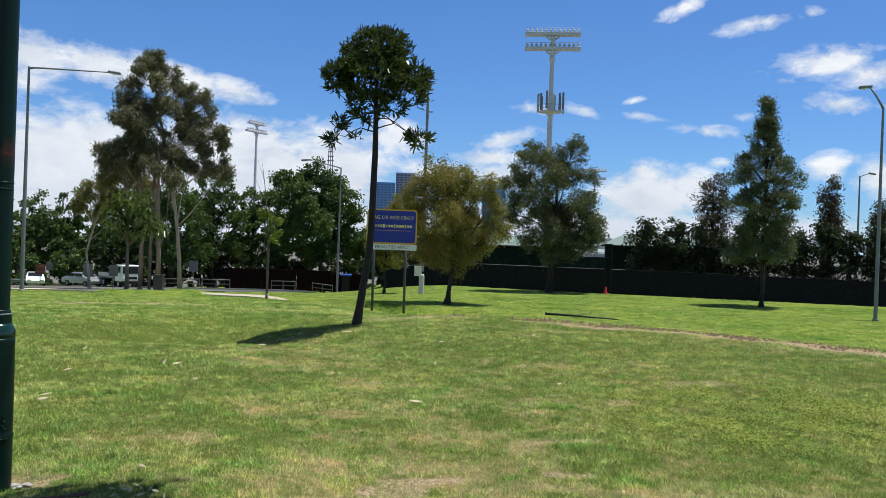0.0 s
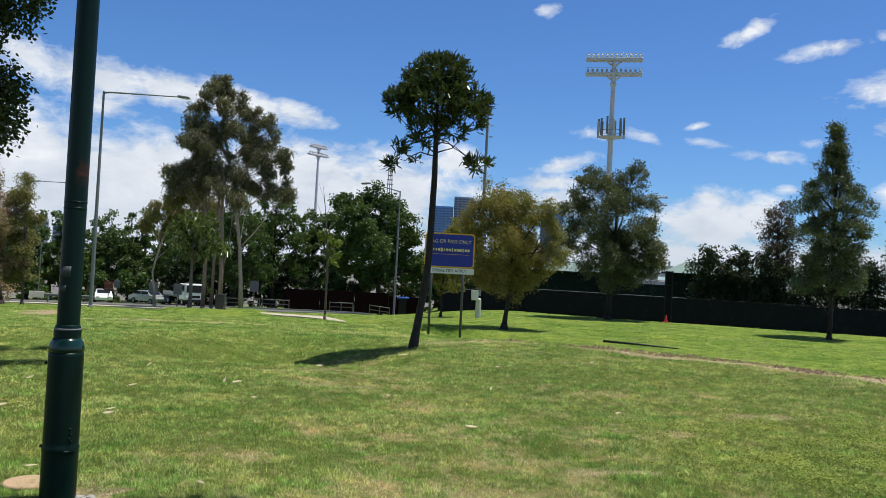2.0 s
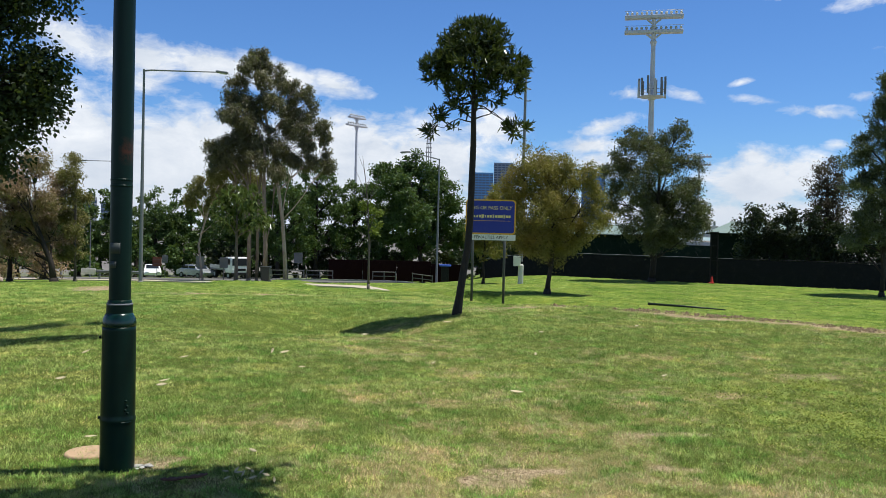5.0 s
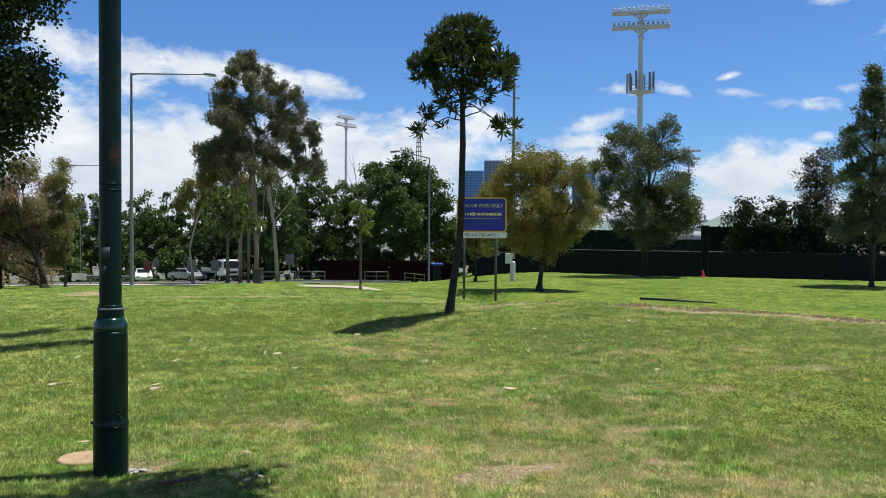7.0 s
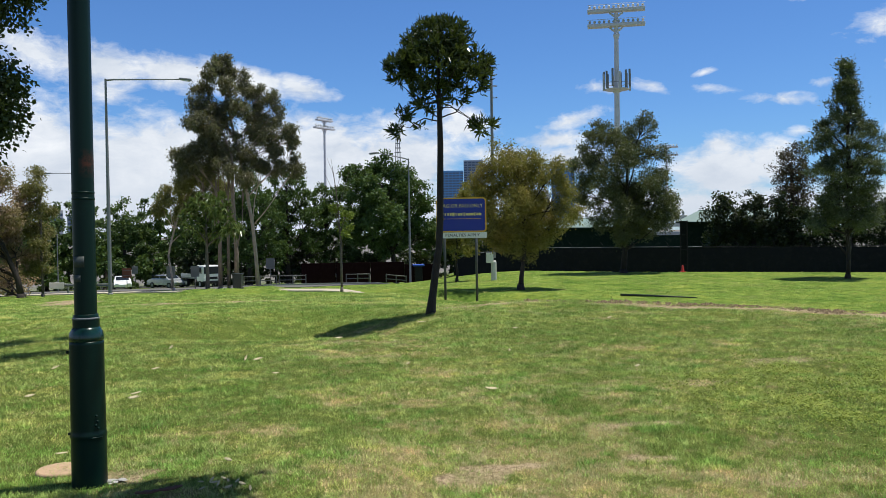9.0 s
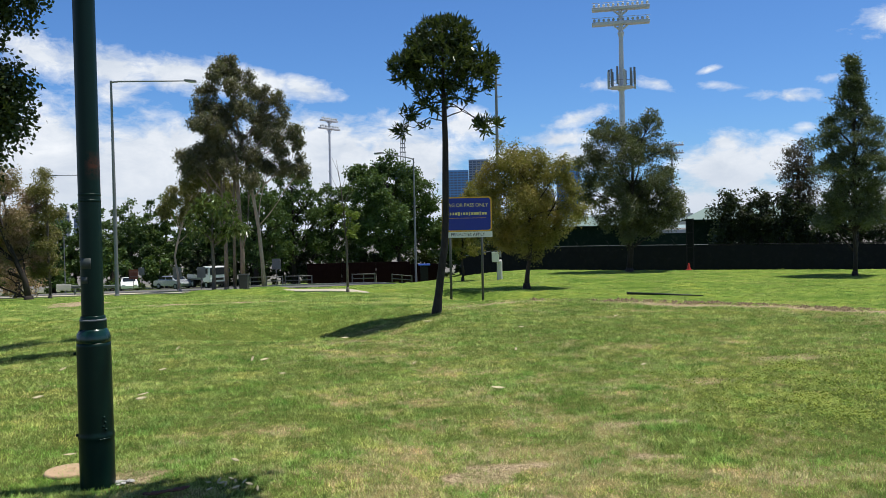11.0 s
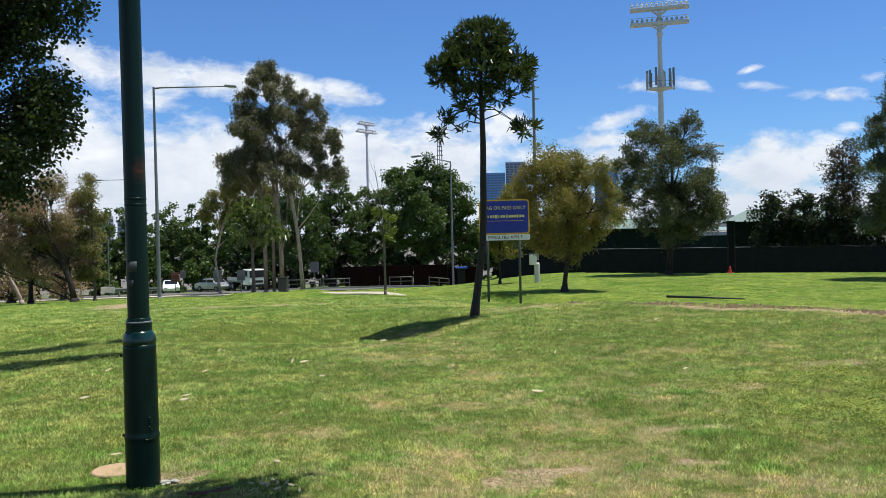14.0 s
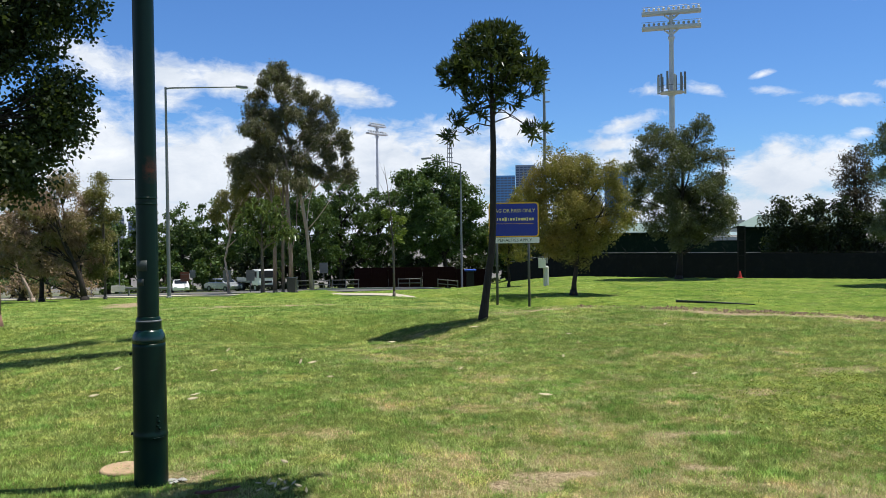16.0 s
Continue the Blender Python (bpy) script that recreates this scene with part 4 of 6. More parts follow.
tree("spreading_tree", spot(16.2, 56), "large spreading grey-green tree by the fence", lobes([
    (-1.40, 9.8, 0.46), (-2.05, 9.1, 0.48), (-0.65, 9.0, 0.62), (0.54, 9.4, 0.70), (1.30, 10.3, 0.48), (2.05, 9.5, 0.54), (-2.59, 8.0, 0.54), (-3.35, 7.3, 0.32), (-1.62, 7.8, 0.66), (-0.32, 7.5, 0.88), (1.30, 8.0, 0.85), (2.38, 8.0, 0.54),
    (-2.70, 6.4, 0.64), (-2.81, 5.3, 0.52), (-1.51, 6.0, 0.80), (0.11, 5.8, 0.92), (1.62, 6.1, 0.92), (2.70, 6.6, 0.38), (-1.84, 4.5, 0.6), (-0.43, 4.1, 0.85), (0.97, 4.2, 0.95), (2.38, 4.8, 0.73), (3.24, 5.1, 0.48), (3.56, 4.1, 0.4), (2.59, 3.4, 0.5), (1.73, 2.9, 0.6), (-0.11, 2.7, 0.6), (0.43, 3.6, 0.9), (-1.08, 3.4, 0.6), (1.73, 3.8, 0.8), (0.54, 5.0, 0.9)], 1.1, 0.95, 1.46),
    stem(8.5, 0.22, (0.4, 0)), (76000, 0.16, 0.062, m_leaf_grey, 0.36, 0.3, 0.28), m_bark_dark, lobes=3, per=20, wisps=110)


def conifer(name, place, label, h, r, mat, count, bark=m_bark_dark, low=2.9, group=""):
    """A narrow cone of short, upswept sprays that stops well above the ground."""
    blobs = []
    for k in range(60):
        s = (k + 0.5) / 60 * (1 - low / h)
        reach = r * max(0.03, min(1.0, 2.7 * s - 0.08)) * rng.uniform(0.55, 1.2)
        a = k * 2.4
        blobs.append((math.cos(a) * reach * 0.74, math.sin(a) * reach * 0.74, h * (1 - s) - 0.15, 0.18 + reach * 0.34, 0.28 + 0.36 * s))
    return tree(name, place, label, blobs, stem(h * 0.98, 0.13, (0, 0), 10, 0.03), (count, 0.19, 0.045, mat, 0.34, -0.1, 0.45), bark, group, lobes=4, per=26, wisps=70)


conifer("conical_tree", spot(30.2, 51), "tall conical green tree with a bare lower trunk", 12.2, 2.15, m_leaf_pine, 52000)

# gum trees
tree("gum_tree", spot(-9.24, 58), "tall gum tree with a pale leaning trunk", lobes([
    (-2.3, 15.9, 0.55), (-2.9, 15.1, 0.56), (-1.9, 15.1, 0.57), (-0.8, 14.7, 0.53), (-1.6, 13.9, 0.64), (-0.2, 13.7, 0.57), (-2.8, 12.6, 0.62), (1.0, 13.4, 0.5), (1.4, 12.7, 0.39), (-1.0, 12.6, 0.8), (0.1, 12.1, 0.69), (-2.2, 11.6, 0.6),
    (1.1, 11.6, 0.5), (-0.2, 11.1, 0.69), (2.3, 11.0, 0.36), (2.7, 10.3, 0.28), (0.7, 10.6, 0.5), (1.3, 9.8, 0.42), (2.6, 9.3, 0.28), (-0.5, 9.4, 0.54), (2.8, 8.3, 0.42), (1.8, 8.5, 0.45), (0.4, 8.6, 0.5), (-3.6, 14.1, 0.46), (-3.7, 12.9, 0.57)], 0.9, 0.95, 1.22),
    [(0, 0, 0, 0.16), (-0.1, 0, 2.0, 0.13), (-0.3, 0, 4.4, 0.12), (-0.6, 0, 6.4, 0.115), (-1.0, 0, 8.7, 0.115), (-1.35, 0, 10.3, 0.10), (-1.65, 0, 11.8, 0.08), (-2.0, 0, 13.6, 0.05), (-2.2, 0, 15.4, 0.025)],
    (54000, 0.20, 0.062, m_leaf_gum, 0.33, 0.6, 0.25), m_bark_pale, "gum trees", lobes=4, per=34, wisps=90)
tree("gum_tree", spot(-10.75, 57), "tall gum tree with a straight brown-grey trunk", lobes([
    (-2.7, 11.6, 0.43), (-2.0, 11.4, 0.58), (-1.7, 10.2, 0.55), (-2.4, 9.5, 0.51), (-3.1, 9.1, 0.51), (-3.7, 8.5, 0.29), (-3.0, 8.3, 0.43), (-0.5, 9.4, 0.52), (-1.3, 9.1, 0.55), (-0.1, 8.1, 0.48), (0.7, 7.7, 0.45), (-1.2, 10.8, 0.48)], 0.9, 0.95, 1.22),
    [(0.1, 0, 0, 0.17), (0.1, 0, 2.5, 0.14), (0.0, 0, 5, 0.12), (-0.1, 0, 7.6, 0.11), (-0.1, 0, 9.0, 0.08), (-0.6, 0, 10.6, 0.05), (-1.4, 0, 11.6, 0.02)],
    (31000, 0.20, 0.062, m_leaf_gum, 0.33, 0.6, 0.25), m_bark_gum, "gum trees", lobes=4, per=34, wisps=60)
tree("gum_tree", spot(-11.75, 58), "slim gum tree with a brown trunk", [(-1.8, 0, 8.6, 1.1, 0.8), (-0.7, 0, 8.2, 1.0, 0.8), (0.3, 0, 9.6, 1.0, 0.9)],
    [(0, 0, 0, 0.15), (0.02, 0, 3, 0.13), (-0.05, 0, 6, 0.10), (-0.3, 0, 8.6, 0.05)], (5000, 0.19, 0.05, m_leaf_gum, 0.36, 0.7, 0.3), m_bark_gum, "gum trees")
tree("gum_tree", spot(-11.2, 58.5), "slim gum tree with a brown trunk", [(0.2, 0, 9.2, 0.9, 0.8), (0.6, 0, 10.4, 0.9, 0.8)],
    [(0, 0, 0, 0.11), (0.02, 0, 3, 0.10), (0.05, 0, 6, 0.08), (0.2, 0, 9.2, 0.04)], (3000, 0.19, 0.05, m_leaf_gum, 0.36, 0.7, 0.3), m_bark_gum, "gum trees")
tree("bronze_gum", spot(-14.8, 61), "bronze-green gum tree with a crooked pale trunk", lobes(
    [(2.3, 8.8, 0.82), (1.5, 8.0, 0.99), (3.2, 7.7, 0.82), (0.5, 7.3, 0.82), (-0.2, 6.6, 0.74), (2.1, 6.8, 0.99), (3.5, 6.5, 0.66), (1.1, 6.2, 0.74), (2.7, 5.6, 0.66), (-0.8, 5.8, 0.49), (0.2, 5.5, 0.58)], 1.0, 0.9, 1.15),
    [(0, 0, 0, 0.09), (-0.1, 0, 1.2, 0.08), (-0.30, 0, 2.5, 0.07), (-0.12, 0, 3.4, 0.07), (0.15, 0, 4.4, 0.065), (0.6, 0, 5.8, 0.06), (1.3, 0, 7.5, 0.03)],
    (28000, 0.18, 0.06, m_leaf_gold, 0.32, 0.5, 0.3), m_bark_pale, lobes=4)


def strap_tree():
    """A small tree with rosettes of long strap leaves at the ends of its boughs."""
    root = thing("broad_leaf_tree", spot(-12.6, 51.5), "small tree with rosettes of long glossy strap leaves", "tree")
    pieces = [tube([(0, 0, -0.2), (0.03, 0, 0.9), (0, 0, 2.2), (0, 0, 3.4), (0, 0, 4.6)], [0.15, 0.11, 0.09, 0.06, 0.03], 10)]
    verts, per = [], 22
    for k, (x, y, z, r, rz) in enumerate(lobes([(-0.3, 5.2, 0.6), (0.7, 5.3, 0.53), (-1.1, 4.7, 0.46), (0.0, 4.5, 0.63), (1.3, 4.1, 0.49), (1.8, 3.8, 0.28), (-0.8, 4.0, 0.46), (0.8, 3.7, 0.46), (-0.0, 3.8, 0.49)], 1.0, 0.9, 1.15)):
        pieces.append(tube(bent((0, 0, min(z - 1.0, 4.2)), (x, y, z), 0.1, 5, k), [0.05, 0.045, 0.04, 0.03, 0.025, 0.02], 6))
        for _ in range(int(30 * r)):
            d = Vector(rng.normal(size=3)).normalized()
            heart = np.array([x + d.x * r, y + d.y * r, z + d.z * rz])
            for _ in range(per):
                out = Vector(rng.normal(size=3)) + Vector((d.x, d.y, d.z + 0.5)) * 0.9
                out.normalize()
                side = out.cross(Vector((0, 0, 1))).normalized() * 0.045
                long = rng.uniform(0.32, 0.58)
                a, b = out * long * 0.5 + Vector((0, 0, 0.02)), out * long + Vector((0, 0, -0.35 * long * long))
                verts.append([heart, heart + np.array(a + side), heart + np.array(b), heart + np.array(a - side)])
    part("trunk", mesh_from("trunk", *joined(pieces), m_bark_grey, True), m_bark_grey, root)
    part("crown", poly_soup("crown", np.array(verts), 4, m_leaf_strap), m_leaf_strap, root)


strap_tree()
sapling = tree("young_tree", spot(-3.5, 38), "thin young tree with sparse lime leaves and bare top twigs", [(-0.05, 0, 3.2, 0.42, 0.5), (0.35, 0, 2.9, 0.35, 0.25), (-0.2, 0, 3.9, 0.25, 0.3), (0.3, 0, 3.7, 0.25, 0.2)],
    [(0, 0, 0, 0.06), (0, 0, 1.2, 0.05), (-0.03, 0, 2.5, 0.04), (-0.1, 0, 3.8, 0.03), (-0.25, 0, 5.2, 0.015), (-0.4, 0, 6.2, 0.006)], (800, 0.15, 0.08, m_leaf_lime, 0.26, 0.2, 0.3), m_bark_grey)
for a, b in (((-0.1, 0, 3.7), (-0.8, 0, 5.7)), ((-0.1, 0, 3.9), (0.4, 0.1, 5.6)), ((-0.2, 0, 4.6), (0.1, 0.1, 5.9)), ((-0.2, 0, 4.8), (-0.6, 0, 6.3)), ((-0.1, 0, 4.0), (0.6, 0, 5.0))):
    part("branch", rod("branch", bent(a, b, 0.1, 4, b[2]), [0.014, 0.011, 0.008, 0.006, 0.003], m_bark_grey, 6), m_bark_grey, sapling, "bare twig")

# reddish trees
tree("reddish_tree", spot(-23.9, 58), "broad low tree with pinkish brown and green leaves", lobes([
    (-1.9, 7.4, 0.81), (-0.8, 7.8, 0.74), (-2.8, 6.7, 0.89), (-0.6, 6.6, 0.9), (-1.8, 5.9, 1.0), (-3.3, 5.3, 1.0), (-4.4, 4.8, 0.9), (-0.6, 5.1, 1.0), (-2.0, 4.2, 1.05), (-3.3, 3.7, 1.0), (-0.9, 3.5, 0.95), (-2.2, 2.5, 0.85),
    (-4.4, 3.4, 0.95), (0.0, 2.6, 0.65), (-1.4, 1.9, 0.55), (-3.5, 2.2, 0.75), (-5.3, 2.4, 0.75), (-4.2, 7.0, 0.85), (-4.9, 6.1, 0.9), (-3.6, 6.3, 0.8), (-5.6, 4.6, 0.9)], 1.2, 0.9, 1.3),
    [(0, 0, 0, 0.22), (-0.2, 0, 1.2, 0.18), (-0.7, 0, 2.4, 0.15), (-1.3, 0, 4, 0.11), (-1.8, 0, 6.2, 0.04)], (51000, 0.195, 0.07, m_leaf_red, 0.38, 0.5, 0.3), m_bark_dark, "rusty trees", lobes=4)
tree("reddish_tree", spot(-22.7, 59), "slim tree with olive bronze leaves", lobes([(-0.4, 8.1, 0.5), (-0.3, 7.0, 0.65), (-0.1, 5.6, 0.7), (-0.7, 4.2, 0.8), (0.2, 3.5, 0.55), (-0.4, 2.6, 0.7), (0.4, 1.9, 0.45), (-0.8, 1.7, 0.5), (-0.8, 6.4, 0.5), (-0.9, 5.2, 0.55)], 1.0, 0.9, 1.3),
    stem(6.8, 0.09), (19000, 0.16, 0.055, m_leaf_gold, 0.30, 0.5, 0.3), m_bark_grey, "rusty trees", lobes=4)
tree("reddish_tree", spot(-29.0, 20), "rusty-leaved tree with a pinkish brown trunk on the lawn", [(-0.3, 0, 3.9, 0.8, 0.6), (-0.9, 0, 3.2, 0.9, 0.7), (0.1, 0.2, 3.1, 0.5, 0.4), (-0.8, 0, 2.4, 0.7, 0.5), (-0.1, -0.2, 2.3, 0.4, 0.3)],
    [(0, 0, 0, 0.12), (0.02, 0, 0.8, 0.10), (-0.05, 0, 1.6, 0.09), (-0.2, 0, 2.6, 0.06), (-0.3, 0, 3.8, 0.03)], (10000, 0.085, 0.032, m_leaf_red, 0.24, 0.5, 0.3), m_bark_pink, "rusty trees", lobes=4)
leaning = [(0, 0, -0.1, 0.13), (-0.15, 0, 0.5, 0.12), (-0.42, 0, 1.1, 0.11), (-0.72, 0, 1.7, 0.10), (-1.05, 0, 2.2, 0.09), (-1.3, 0, 3.0, 0.06), (-1.4, 0, 4.0, 0.03)]
tree("leaning_gum", spot(-26.9, 63), "small dark gum tree with a pale leaning trunk", lobes([(-1.6, 3.6, 0.9), (-0.8, 3.9, 0.8), (-2.4, 3.2, 0.8), (-1.4, 4.7, 0.9), (-2.5, 4.4, 0.7), (-0.4, 3.2, 0.5)]),
    leaning, (7000, 0.18, 0.06, m_leaf_grey, 0.32, 0.4, 0.3), m_bark_pale, "rusty trees", lobes=3)
tree("leaning_gum", spot(-26.4, 60), "dark-trunked small tree beside the leaning gum", lobes([(0.0, 3.8, 1.0), (-0.8, 3.2, 0.8), (0.8, 3.3, 0.9), (0.2, 4.8, 0.9), (1.2, 4.2, 0.7)]),
    [(0, 0, 0, 0.17), (0.03, 0, 1.2, 0.14), (0, 0, 2.6, 0.10), (0.1, 0, 4.2, 0.04)], (8000, 0.18, 0.06, m_leaf_gold, 0.32, 0.4, 0.3), m_bark_dark, "rusty trees", lobes=3)

# the big tree that hangs over the lawn
tree("overhanging_tree", Vector((-8.35, 9.95, 0)), "large dark tree with lobed leaves overhanging the lawn", [
    (2.75, 1.5, 3.5, 0.55, 0.45), (2.0, 1.4, 3.1, 0.45, 0.35), (1.6, 1.0, 4.6, 1.3, 1.1), (1.3, 1.0, 3.5, 0.8, 0.6), (2.4, 1.6, 5.5, 0.6, 0.55), (0.9, 0.8, 3.0, 1.0, 0.6), (2.1, 1.4, 4.25, 0.72, 0.6), (2.15, 1.4, 5.2, 0.95, 0.8), (1.0, 0.9, 3.9, 1.2, 0.9), (0.6, 0.6, 5.8, 1.6, 1.2), (1.8, 1.3, 6.6, 1.1, 1.0), (-1.4, 0, 4.6, 1.1, 0.9),
    (-0.6, -1.2, 6.8, 1.1, 0.9), (1.7, 1.2, 3.3, 0.7, 0.45), (2.98, 1.4, 3.15, 0.42, 0.32), (3.08, 1.45, 3.45, 0.48, 0.4), (3.02, 1.5, 3.8, 0.42, 0.34), (2.6, 1.4, 2.85, 0.42, 0.3), (2.3, 1.3, 2.75, 0.45, 0.3), (2.2, 1.25, 2.55, 0.5, 0.35), (2.5, 1.3, 2.5, 0.42, 0.25), (1.8, 1.1, 2.5, 0.5, 0.3), (2.3, 1.2, 2.9, 0.6, 0.4), (2.9, 1.5, 3.3, 0.3, 0.3), (2.3, 1.45, 4.7, 0.65, 0.5), (2.7, 1.55, 4.85, 0.55, 0.45), (2.6, 1.55, 5.4, 0.6, 0.45), (3.05, 1.6, 5.05, 0.6, 0.5), (2.5, 1.5, 4.45, 0.6, 0.45), (5.0, 4.15, 8.6, 0.40, 0.26), (4.5, 4.15, 8.6, 0.52, 0.34), (3.9, 4.2, 8.6, 0.62, 0.4), (3.2, 4.3, 8.6, 0.75, 0.5), (2.6, 4.0, 8.5, 0.7, 0.4), (4.2, 4.05, 8.4, 0.5, 0.3), (3.5, 4.25, 8.4, 0.62, 0.35), (5.0, 1.65, 8.4, 0.5, 0.3), (4.3, 1.85, 8.4, 0.62, 0.35), (3.6, 1.9, 8.5, 0.6, 0.4), (5.8, 1.75, 8.6, 0.38, 0.26), (5.3, 1.75, 8.6, 0.5, 0.32), (4.7, 1.8, 8.6, 0.6, 0.4), (4.0, 1.9, 8.6, 0.55, 0.35)],
    [(0, 0, 0, 0.30), (0.05, 0, 1.2, 0.24), (0.1, 0.1, 2.6, 0.20), (0.2, 0.1, 4.4, 0.14), (0.2, 0, 6.4, 0.06)], (135000, 0.072, 0.046, m_leaf_maple, 0.22, 0.3, 0.4), m_bark_dark, per=40)

# the tree that stands beside the camera; only a bough's shadow shows
tree("shade_tree", Vector((-4.2, 1.4, 0)), "leafy dark tree beside the lawn with a long bough", [(4.17, 3.68, 6.3, 0.52, 0.38), (3.7, 3.5, 6.4, 0.48, 0.34), (4.52, 3.84, 6.2, 0.30, 0.22), (4.15, 3.25, 6.4, 0.55, 0.4), (3.75, 3.1, 6.5, 0.5, 0.35), (4.4, 3.55, 6.0, 0.34, 0.25), (0, 0, 6.6, 1.4, 1.0), (-1.2, -0.8, 6.0, 1.3, 0.9), (0.9, -1.0, 6.2, 1.2, 0.9)],
    [(0, 0, 0, 0.2), (0.1, 0, 1.5, 0.17), (0.2, 0.1, 3.2, 0.14), (0.1, 0, 5, 0.09), (0, 0, 6.6, 0.04)], (31000, 0.12, 0.09, m_leaf_maple, 0.3, 0.3, 0.4), m_bark_dark)

# ---- dense trees of the background ----
def dense_tree(name, place, label, h, r, mat, count, group, leaf=0.30, low=0.25, top=0.0, blunt=0.0, limbs=True):
    blobs = [(top, 0, h * (0.84 - 0.04 * blunt), r * (0.5 + 0.35 * blunt), h * (0.16 - 0.02 * blunt))]
    for k in range(11):
        a, t = k * 2.4, k / 11
        z = h * (low + (0.82 - low) * t)
        reach = r * (0.75 if t < 0.6 else 0.5 + 0.2 * blunt) * rng.uniform(0.75, 1.05)
        blobs.append((math.cos(a) * reach, math.sin(a) * reach * 0.7, z, r * rng.uniform(0.36, 0.5), h * rng.uniform(0.12, 0.17)))
    blobs.append((0, 0, h * 0.5, r * 0.75, h * 0.32))
    return tree(name, place, label, blobs, stem(h * 0.8, 0.28), (count, leaf, leaf * 0.55, mat, 0.55, 0.2, 0.3), m_bark_dark, group, limbs=limbs)


tree("plane_tree", spot(0.3, 95), "dense dark green broad-crowned tree", lobes([
    (-2.0, 13.7, 1.6), (-4.0, 12.5, 1.8), (0.7, 12.8, 1.8), (-5.7, 10.7, 1.6), (-3.0, 10.6, 2.3), (0.0, 10.6, 2.3), (2.6, 11.0, 1.6), (3.4, 9.1, 1.5), (-5.0, 8.0, 2.0), (-1.4, 7.8, 2.4), (1.9, 7.3, 2.0), (-3.4, 5.4, 2.0), (-0.1, 5.0, 2.0), (3.5, 5.3, 1.8)], 1.1, 0.9, 1.08),
    stem(11.5, 0.3, (-1.5, 0)), (47000, 0.31, 0.185, m_leaf_deep, 0.6, 0.2, 0.45), m_bark_dark, "dark trees", lobes=3, per=40)
dense_tree("plane_tree", spot(-7.2, 96), "dense dark green tree behind the gum trees", 14.2, 4.6, m_leaf_deep, 17000, "dark trees")
dense_tree("plane_tree", spot(-4.6, 99), "dense dark green tree", 12.6, 4.4, m_leaf_deep, 15000, "dark trees")
dense_tree("plane_tree", spot(-9.8, 92), "dense dark green tree behind the gum trees", 13.6, 4.4, m_leaf_deep, 15000, "dark trees")
dense_tree("plane_tree", spot(4.6, 98), "dense dark green tree", 8.6, 4.2, m_leaf_deep, 12000, "dark trees")
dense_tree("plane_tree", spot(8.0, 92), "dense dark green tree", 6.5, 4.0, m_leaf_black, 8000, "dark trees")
for bearing, r, h, w in ((-31, 104, 10, 5.5), (-28, 112, 9.6, 5), (-25.2, 108, 9.4, 5), (-22.6, 114, 11.3, 5), (-20.2, 112, 11.6, 5), (-17.8, 108, 10.9, 5), (-15.6, 110, 12.4, 5), (-13.2, 104, 12.0, 5), (-11.2, 100, 11, 4.5)):
    dense_tree("belt_tree", spot(bearing, r), "leafy green tree in a dense row", h, w, m_leaf_deep if bearing > -16 else m_leaf_broad, 9200, "belt of trees", 0.38, limbs=False)
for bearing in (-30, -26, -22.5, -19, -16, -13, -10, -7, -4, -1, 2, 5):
    # under the dark trees the shade is put into near-black leaves
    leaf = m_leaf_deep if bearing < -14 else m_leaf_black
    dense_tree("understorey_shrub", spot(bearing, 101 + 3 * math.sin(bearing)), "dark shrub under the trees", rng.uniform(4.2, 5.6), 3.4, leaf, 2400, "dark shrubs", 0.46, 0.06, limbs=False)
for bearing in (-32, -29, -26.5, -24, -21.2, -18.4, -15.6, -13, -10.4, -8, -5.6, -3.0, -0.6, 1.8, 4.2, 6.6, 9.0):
    # added filler row: near-black leaves stand for the dark under the crowns
    dense_tree("understorey_shrub", spot(bearing, 118 + 3 * math.cos(bearing * 2)), "tall filler shrub with under-tree shade in its near-black leaves", rng.uniform(6.8, 8.0), 4.0, m_leaf_black, 2200, "dark shrubs", 0.60, 0.02, limbs=False)
for bearing in (-27.5, -24.5):
    dense_tree("understorey_shrub", spot(bearing, 70), "small brownish shrub beyond the lawn", 2.6, 1.8, m_leaf_red, 1800, "low shrubs", 0.2, 0.15)

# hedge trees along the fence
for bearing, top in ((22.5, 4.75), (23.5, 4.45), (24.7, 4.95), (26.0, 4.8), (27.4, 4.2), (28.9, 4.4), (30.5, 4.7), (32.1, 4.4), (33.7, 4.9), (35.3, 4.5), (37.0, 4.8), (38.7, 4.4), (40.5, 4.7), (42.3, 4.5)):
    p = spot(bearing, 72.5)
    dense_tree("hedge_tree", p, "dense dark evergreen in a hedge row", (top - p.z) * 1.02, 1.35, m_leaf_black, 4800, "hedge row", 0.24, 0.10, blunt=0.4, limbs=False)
for bearing, top, wide, tone in ((27.1, 9.3, 1.8, "dark brownish tree behind the hedge"), (34.4, 9.0, 1.05, "dark reddish-brown tree behind the hedge"), (37.4, 7.1, 1.3, "dark brownish tree behind the hedge")):
    p = spot(bearing, 72.8)
    dense_tree("brown_tree", p + Vector((0.4, 1.2, 0)), tone, top - p.z, wide, m_leaf_wine, 11000, "trees behind the hedge", 0.17, 0.45, blunt=0.6)


# ---- lamps, masts and poles ----
def lamp_head(parent, place, length, turn_sign):
    head = part("lamp_head", box((length, 0.30, 0.14), (0, 0, 0), 0.05), m_steel, parent, "grey lamp head", move=Matrix.Translation(place) @ Matrix.Rotation(radians(6 * turn_sign), 4, "Y"))
    part("lens", box((length * 0.6, 0.22, 0.05), (length * 0.1 * turn_sign, 0, -0.08), 0.02), m_lamp_glass, head)


